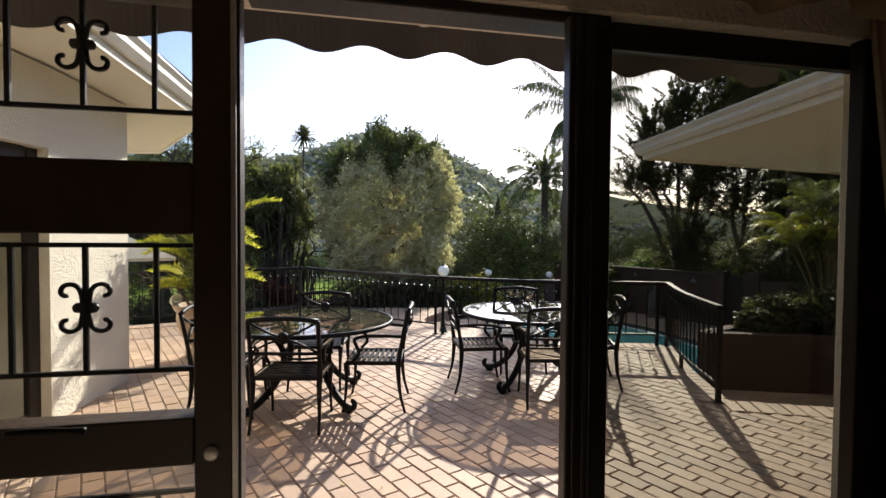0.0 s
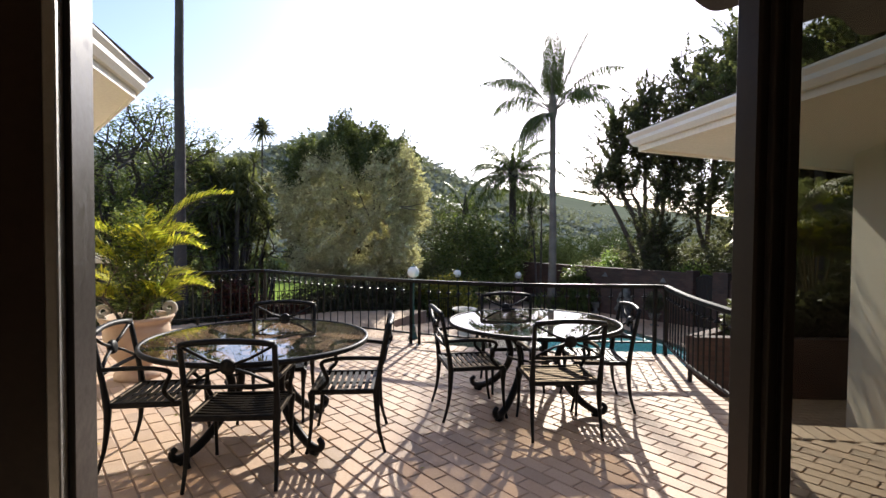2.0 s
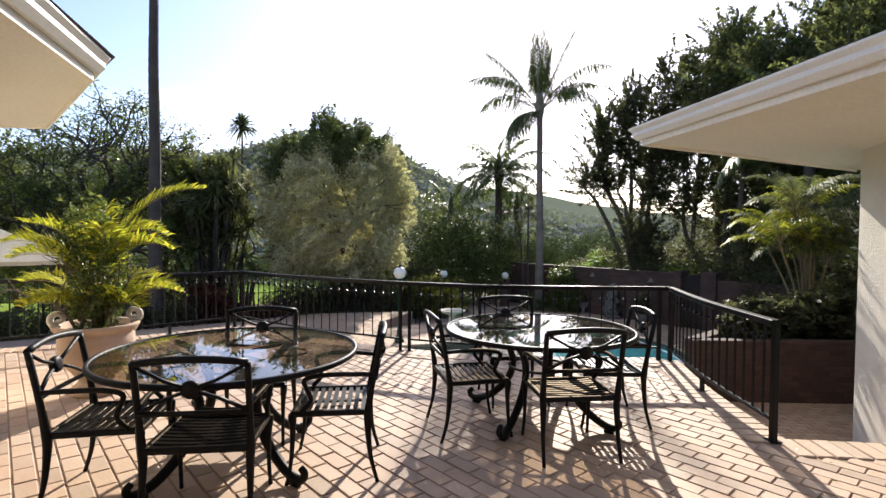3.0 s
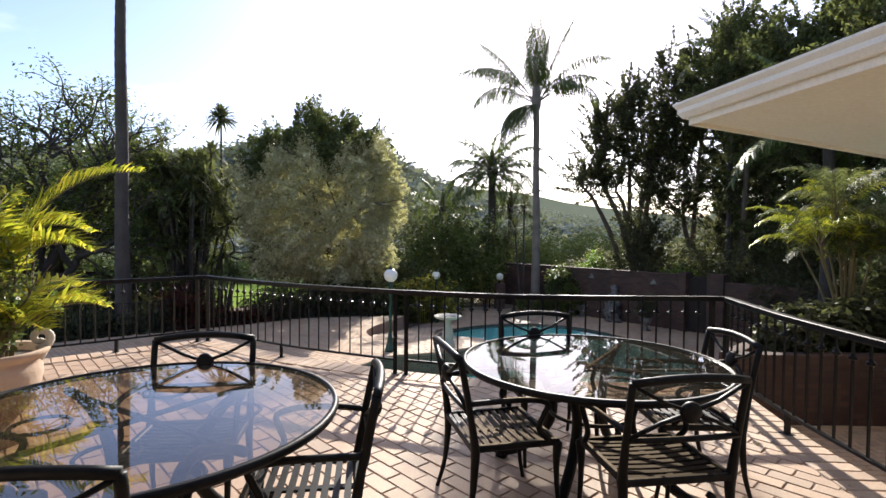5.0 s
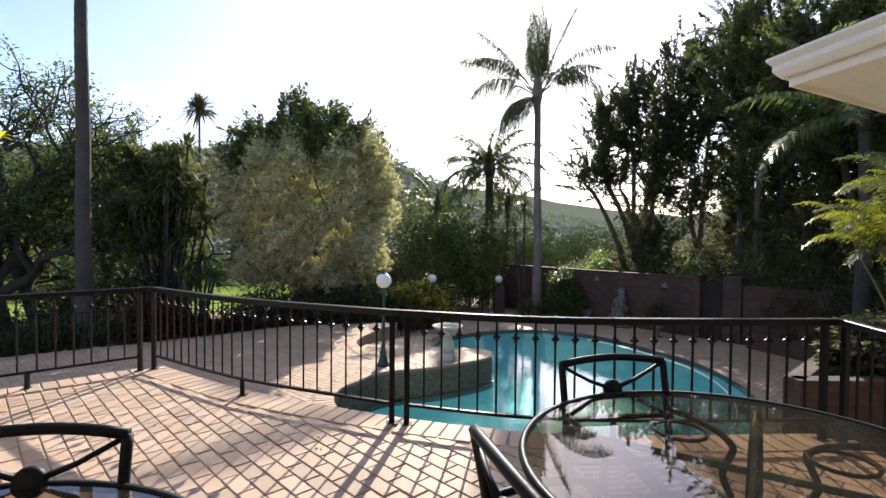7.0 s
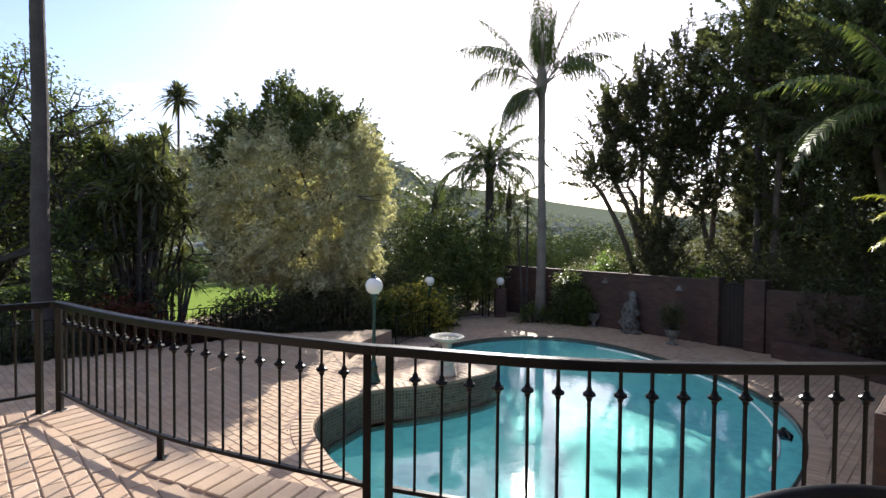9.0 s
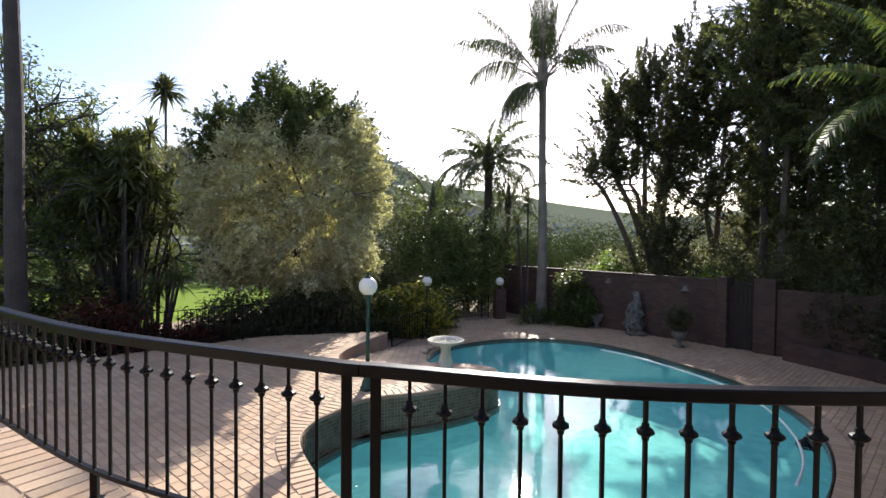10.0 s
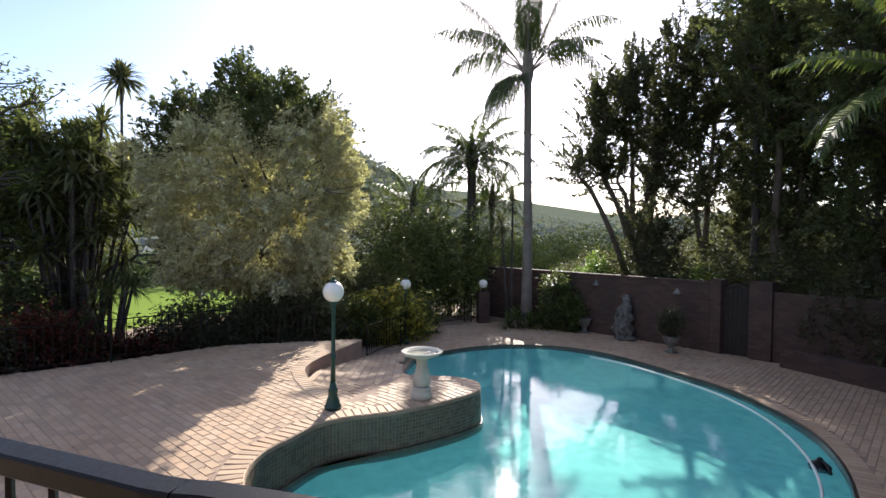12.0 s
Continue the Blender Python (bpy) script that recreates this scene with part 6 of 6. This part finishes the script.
# landing below the terrace edge and the brick planting bed beyond it
LAND = [(2.78, 4.72), (6.5, 4.02), (6.2, 7.0), (8.4, 8.3), (5.8, 8.80), (4.6, 8.95), (3.45, 7.4), (2.95, 5.7)]
bm = bmesh.new()
prism(bm, LAND, -2.2, -1.212)
tagged(part("landing", bm, M_JOINT), "brick landing below the terrace edge", "pavement", kind="structure")
BED = [(4.7, 9.0), (5.8, 8.85), (8.4, 8.5), (12.6, 8.0), (12.9, 11.2), (9.3, 11.0), (7.0, 10.6)]
bm = bmesh.new()
prism(bm, BED, -2.4, -0.35)
tagged(part("planting_bed", bm, M_SOIL), "dark soil of the raised planting bed", "ground", kind="structure")
for p, q in ((BED[0], BED[1]), (BED[1], BED[2]), (BED[2], BED[3]), (BED[6], BED[0]), (BED[5], BED[6])):
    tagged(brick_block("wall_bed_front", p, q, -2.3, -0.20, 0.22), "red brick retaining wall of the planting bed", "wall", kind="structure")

# garden umbrella on the lower deck
um = base("garden_umbrella", pose(-7.0, 10.0, DECK, 0, 0, 41), label="large cream square garden umbrella, open", category="umbrella")
bm = bmesh.new()
R = 1.25
ring = [bm.verts.new((sx * R, sy * R, 2.42)) for sx, sy in ((-1, -1), (1, -1), (1, 1), (-1, 1))]
drop = [bm.verts.new((v.co.x, v.co.y, 2.36)) for v in ring]
top = bm.verts.new((0, 0, 3.15))
for k in range(4):
    bm.faces.new((ring[k], ring[(k + 1) % 4], top))
    bm.faces.new((drop[k], drop[(k + 1) % 4], ring[(k + 1) % 4], ring[k]))
bmesh.ops.solidify(bm, geom=bm.faces[:], thickness=0.01)
part("canopy", bm, M_SOFFIT, um)
bm = bmesh.new()
tube(bm, [(0, 0, 0.0), (0, 0, 3.2)], 0.03, 8)
lathe(bm, [(0.3, 0.0), (0.3, 0.06), (0.05, 0.10), (0.04, 0.3)], 16)
part("pole", bm, M_WOOD, um)

# pool cleaner and its hose
pc = base("pool_cleaner", pose(7.28, 12.95, WATER - 0.02, 0, 0, 35), label="dark pool cleaner at the water's edge", category="pool cleaner")
bm = bmesh.new()
lathe(bm, [(0.05, -0.06), (0.14, -0.04), (0.15, 0.02), (0.10, 0.06), (0.05, 0.10), (0.03, 0.14)], 14)
part("head", bm, M_IRON, pc, "", True)
bm = bmesh.new()
tube(bm, smooth_line([(0.0, 0.0, 0.10), (-0.12, -0.10, 0.08), (-0.26, -0.16, 0.03)], 4), 0.03, 8)
part("elbow", bm, M_IRON, pc, "", True)
bm = bmesh.new()
hose = [(7.05, 19.9, 0), (7.62, 18.9, 0), (8.02, 17.5, 0), (8.22, 16.2, 0), (8.1, 15.0, 0), (7.75, 14.0, 0), (7.25, 13.1, 0), (6.6, 12.3, 0), (5.9, 11.7, 0)]
tube(bm, [p + Vector((0, 0, WATER + 0.008)) for p in smooth_line(hose, 8)], 0.022, 8)
tagged(part("hose", bm, M_GLOBE, None, "", True), "white ribbed hose floating along the pool edge", "hose")

# fallen leaves and litter on the paving
rng0 = np.random.default_rng(33)
bits = []
for k in range(70):
    x, y = rng0.uniform(-3, 3), rng0.uniform(2.6, 8)
    if inside(x, y, TERRACE):
        bits.append((x, y, 0.006))
for k in range(60):
    bits.append((rng0.uniform(-5, 0), rng0.uniform(11, 19), DECK + 0.006))
lv = leaf_quads(np.array(bits), 0.035, rng0, 0, 0.5, 0.05)
lv[:, 2] = np.clip(lv[:, 2], np.repeat(np.array(bits)[:, 2], 4), np.repeat(np.array(bits)[:, 2], 4) + 0.01)
tagged(quad_mesh("fallen_leaves", lv, L_YELLOW), "small dry leaves scattered on the paving", "leaves", kind="stuff")


# paving, laid piece by piece
def brick_mesh(name, l, w, h, material, bev=0.006):
    bm = bmesh.new()
    b = bev
    lo = [bm.verts.new((sx * l / 2, sy * w / 2, -h)) for sx, sy in ((-1, -1), (1, -1), (1, 1), (-1, 1))]
    mi = [bm.verts.new((sx * l / 2, sy * w / 2, -b)) for sx, sy in ((-1, -1), (1, -1), (1, 1), (-1, 1))]
    hi = [bm.verts.new((sx * (l / 2 - b), sy * (w / 2 - b), 0)) for sx, sy in ((-1, -1), (1, -1), (1, 1), (-1, 1))]
    for r, s in ((lo, mi), (mi, hi)):
        for k in range(4):
            bm.faces.new((r[k], r[(k + 1) % 4], s[(k + 1) % 4], s[k]))
    bm.faces.new(hi)
    me = bpy.data.meshes.new(name)
    bm.to_mesh(me)
    bm.free()
    me.materials.append(material)
    return me


def joined_bricks(name, places, l, w, h, material, parent, bev=0.006):
    """Many alike bricks in one mesh; places: (x, y, z, angle, tip)."""
    P = np.array(places)
    n = len(P)
    corners = np.array(((-1, -1), (1, -1), (1, 1), (-1, 1)), dtype=float)
    loc = np.concatenate([np.column_stack((corners * (l / 2, w / 2), np.full(4, -h))), np.column_stack((corners * (l / 2, w / 2), np.full(4, -bev))), np.column_stack((corners * (l / 2 - bev, w / 2 - bev), np.zeros(4)))])
    c, s = np.cos(P[:, 3])[:, None], np.sin(P[:, 3])[:, None]
    v = np.empty((n, 12, 3))
    v[:, :, 0] = P[:, 0:1] + loc[None, :, 0] * c - loc[None, :, 1] * s
    v[:, :, 1] = P[:, 1:2] + loc[None, :, 0] * s + loc[None, :, 1] * c
    v[:, :, 2] = P[:, 2:3] + loc[None, :, 2] + loc[None, :, 0] * P[:, 4:5]
    quads = []
    for r in (0, 4):
        quads += [(r + k, r + (k + 1) % 4, r + 4 + (k + 1) % 4, r + 4 + k) for k in range(4)]
    quads.append((8, 9, 10, 11))
    F = (np.arange(n)[:, None, None] * 12 + np.array(quads)[None]).reshape(-1, 4)
    ob = link_mesh(name, v.reshape(-1, 3).tolist(), F.tolist(), material, parent)
    ob["kind"] = "stuff"
    return ob


def lay(poly, angle, l, w, z, rng, near, jl=0.012, keep=lambda x, y: True):
    """Stretcher-bond places inside an outline, sorted by distance from near."""
    xs, ys = [p[0] for p in poly], [p[1] for p in poly]
    cx, cy = (min(xs) + max(xs)) / 2, (min(ys) + max(ys)) / 2
    R = math.hypot(max(xs) - min(xs), max(ys) - min(ys)) / 2 + 1
    c, s = math.cos(angle), math.sin(angle)
    out = []
    for j in range(-int(R / w), int(R / w) + 1):
        for i in range(-int(R / l), int(R / l) + 1):
            a, b = (i + 0.5 * (j % 2)) * l, j * w
            x, y = cx + a * c - b * s, cy + a * s + b * c
            if inside(x, y, poly) and keep(x, y):
                out.append((x, y, z + rng.normal() * 0.0013, angle + rng.normal() * 0.006, rng.normal() * 0.006))
    out.sort(key=lambda p: math.hypot(p[0] - near[0], p[1] - near[1]))
    return out


def header_row(line, z, l, w, rng, inward=0.0):
    """Bricks set across a line."""
    pts = [Vector((x, y, 0)) for x, y in line]
    out, carry = [], 0.0
    for p, q in zip(pts, pts[1:]):
        d = (q - p)
        k = d.length
        if k < 1e-6:
            continue
        t = carry
        while t < k:
            m = p + d * (t / k)
            nrm = Vector((-d.y, d.x, 0)) / k
            m = m + nrm * inward
            out.append((m.x, m.y, z + rng.normal() * 0.001, math.atan2(nrm.y, nrm.x) + rng.normal() * 0.008, 0.0))
            t += w
        carry = t - k
    return out


def place_bricks(places, n_parts, l, w, h, material, parent, name="brick", bev=0.006):
    me = brick_mesh(name, l, w, h, material, bev)
    for x, y, z, a, tip in places[:n_parts]:
        same_mesh(name, me, Matrix.Translation((x, y, z)) @ Matrix.Rotation(a, 4, "Z") @ Matrix.Rotation(-tip, 4, "Y"), parent)
    if len(places) > n_parts:
        joined_bricks("far_bricks", places[n_parts:], l, w, h, material, parent, bev)


rng0 = np.random.default_rng(44)
BL, BW = 0.232, 0.118
inner_edge = offset(EDGE, -0.31)
FIELD = (inner_edge + [(2.62, 4.28), (3.4, 4.13), (6.4, 3.6), (6.4, 2.8), (-9.0, -0.55), (-9.0, 7.2)])[::-1]
back = HOUSE.inverted()
ter = lay(FIELD, radians(-54.5), BL, BW, 0.0, rng0, (0.0, 4.6), keep=lambda x, y: (back @ Vector((x, y, 0))).y > 0.30)
place_bricks(ter, 300, BL - 0.010, BW - 0.010, 0.03, M_PAVER, terrace, bev=0.004)
edge_b = []
for c, o in ((RAIL_Z, 0.13), (RAIL_A, 0.13), (RAIL_B, 0.12), (RAIL_C, 0.12)):
    edge_b += header_row(offset(curve2(c), o - 0.15), 0.006, 0.30, 0.122, rng0)
edge_b += header_row([(2.60, 4.45), (3.42, 4.29), (6.4, 3.76)], 0.006, 0.30, 0.122, rng0)
joined_bricks("border_bricks", edge_b, 0.29, 0.112, 0.03, M_PAVER, terrace)

# deck field, its coping and the curved step
cop_in = offset(coping_line, 0.34)
step_in = offset(STEP_EDGE, 0.30)
DECKF = [(-0.6, 7.6)] + cop_in[:] + [(1.7, 16.15), (1.0, 15.9)] + [(0.5, 15.0)] + step_in[6:] + [(-0.55, 19.95), (-2.7, 19.75), (-4.7, 18.45), (-6.3, 17.55), (-12.0, 14.45), (-12.0, 7.3)]
dk = lay(DECKF, radians(-50.5), 0.232, 0.124, DECK, rng0, (-0.5, 14.5), keep=lambda x, y: y > 8.0 and x > -8.5)
place_bricks(dk, 300, 0.223, 0.115, 0.03, M_DECKBRICK, deck)
cop = header_row(offset(coping_line, 0.17), DECK + 0.006, 0.33, 0.13, rng0)
cop.sort(key=lambda p: math.hypot(p[0], p[1] - 13))
place_bricks(cop, 300, 0.32, 0.12, 0.05, M_DECKBRICK, deck, "coping_brick", 0.012)
stp = header_row(offset(STEP_EDGE[5:], 0.14), DECK + 0.006, 0.28, 0.13, rng0)
place_bricks(stp, 300, 0.27, 0.12, 0.04, M_DECKBRICK, deck, "step_brick", 0.012)

# mosaic band between coping and water
pts = [Vector((x, y, 0)) for x, y in coping_line]
T = 0.058
fv, ff = [], []
carry = 0.0
for p, q in zip(pts, pts[1:]):
    d = q - p
    k = d.length
    d /= k
    nrm = Vector((d.y, -d.x, 0))
    t = carry
    while t < k:
        for r in range(13):
            o = p + d * t + nrm * 0.004 + Vector((0, 0, DECK - 0.058 - r * T))
            e, u, g = d * (T - 0.009), Vector((0, 0, -(T - 0.009))), nrm * 0.005
            i0 = len(fv)
            c1, c2, c3, c4 = o + g, o + e + g, o + e + u + g, o + u + g
            fv += [tuple(v) for v in (c1, c2, c3, c4, o, o + e, o + e + u, o + u)]
            ff += [(i0, i0 + 3, i0 + 2, i0 + 1), (i0, i0 + 1, i0 + 5, i0 + 4), (i0 + 1, i0 + 2, i0 + 6, i0 + 5), (i0 + 2, i0 + 3, i0 + 7, i0 + 6), (i0 + 3, i0, i0 + 4, i0 + 7)]
        t += T
    carry = t - k
mb = link_mesh("mosaic_tiles", fv, ff, M_TILE, deck)
mb["kind"] = "stuff"

rmp = [(x, y, ramp_z(x, y), a, 0.0) for x, y, z, a, t in lay(RAMP, radians(-50.5), 0.232, 0.124, 0.0, rng0, (0.5, 17))]
joined_bricks("ramp_bricks", rmp, 0.223, 0.115, 0.03, M_DECKBRICK, bpy.data.objects["pavement_ramp"])

# low walk and landing bricks
land_b = lay(LAND, radians(-8), 0.232, 0.118, -1.2, rng0, (3.2, 5.2))
joined_bricks("landing_bricks", land_b, 0.215, 0.102, 0.03, M_DECKBRICK, bpy.data.objects["landing"])
low_poly = [(1.5, 16.8), (0.2, 15.9), (-0.4, 17.2), (-0.1, 18.6), (0.8, 20.1), (3.0, 24.8), (6.0, 25.6), (8.6, 23.4), (10.8, 19.6), (12.4, 17.0), (12.6, 11.4), (9.3, 11.2), (7.0, 10.7), (5.9, 10.0), (4.4, 10.1)]
lw = lay(low_poly[::-1], radians(35), 0.232, 0.124, LOW, rng0, (2, 20), keep=lambda x, y: not inside(x, y, POOL) and min(math.hypot(x - a, y - b) for a, b in POOL) > 0.30 and not inside(x, y, upper) and not inside(x, y, RAMP))
joined_bricks("low_bricks", lw, 0.223, 0.115, 0.03, M_DECKBRICK, bpy.data.objects["pavement_low"])
far_edge = header_row(offset(curve2(POOL_FAR[1:16], 5), 0.15), LOW + 0.006, 0.28, 0.13, rng0)
joined_bricks("pool_edge_bricks", far_edge, 0.27, 0.12, 0.05, M_DECKBRICK, bpy.data.objects["pavement_low"])
bpy.data.objects["pavement_low"].data.materials[0] = M_JOINT
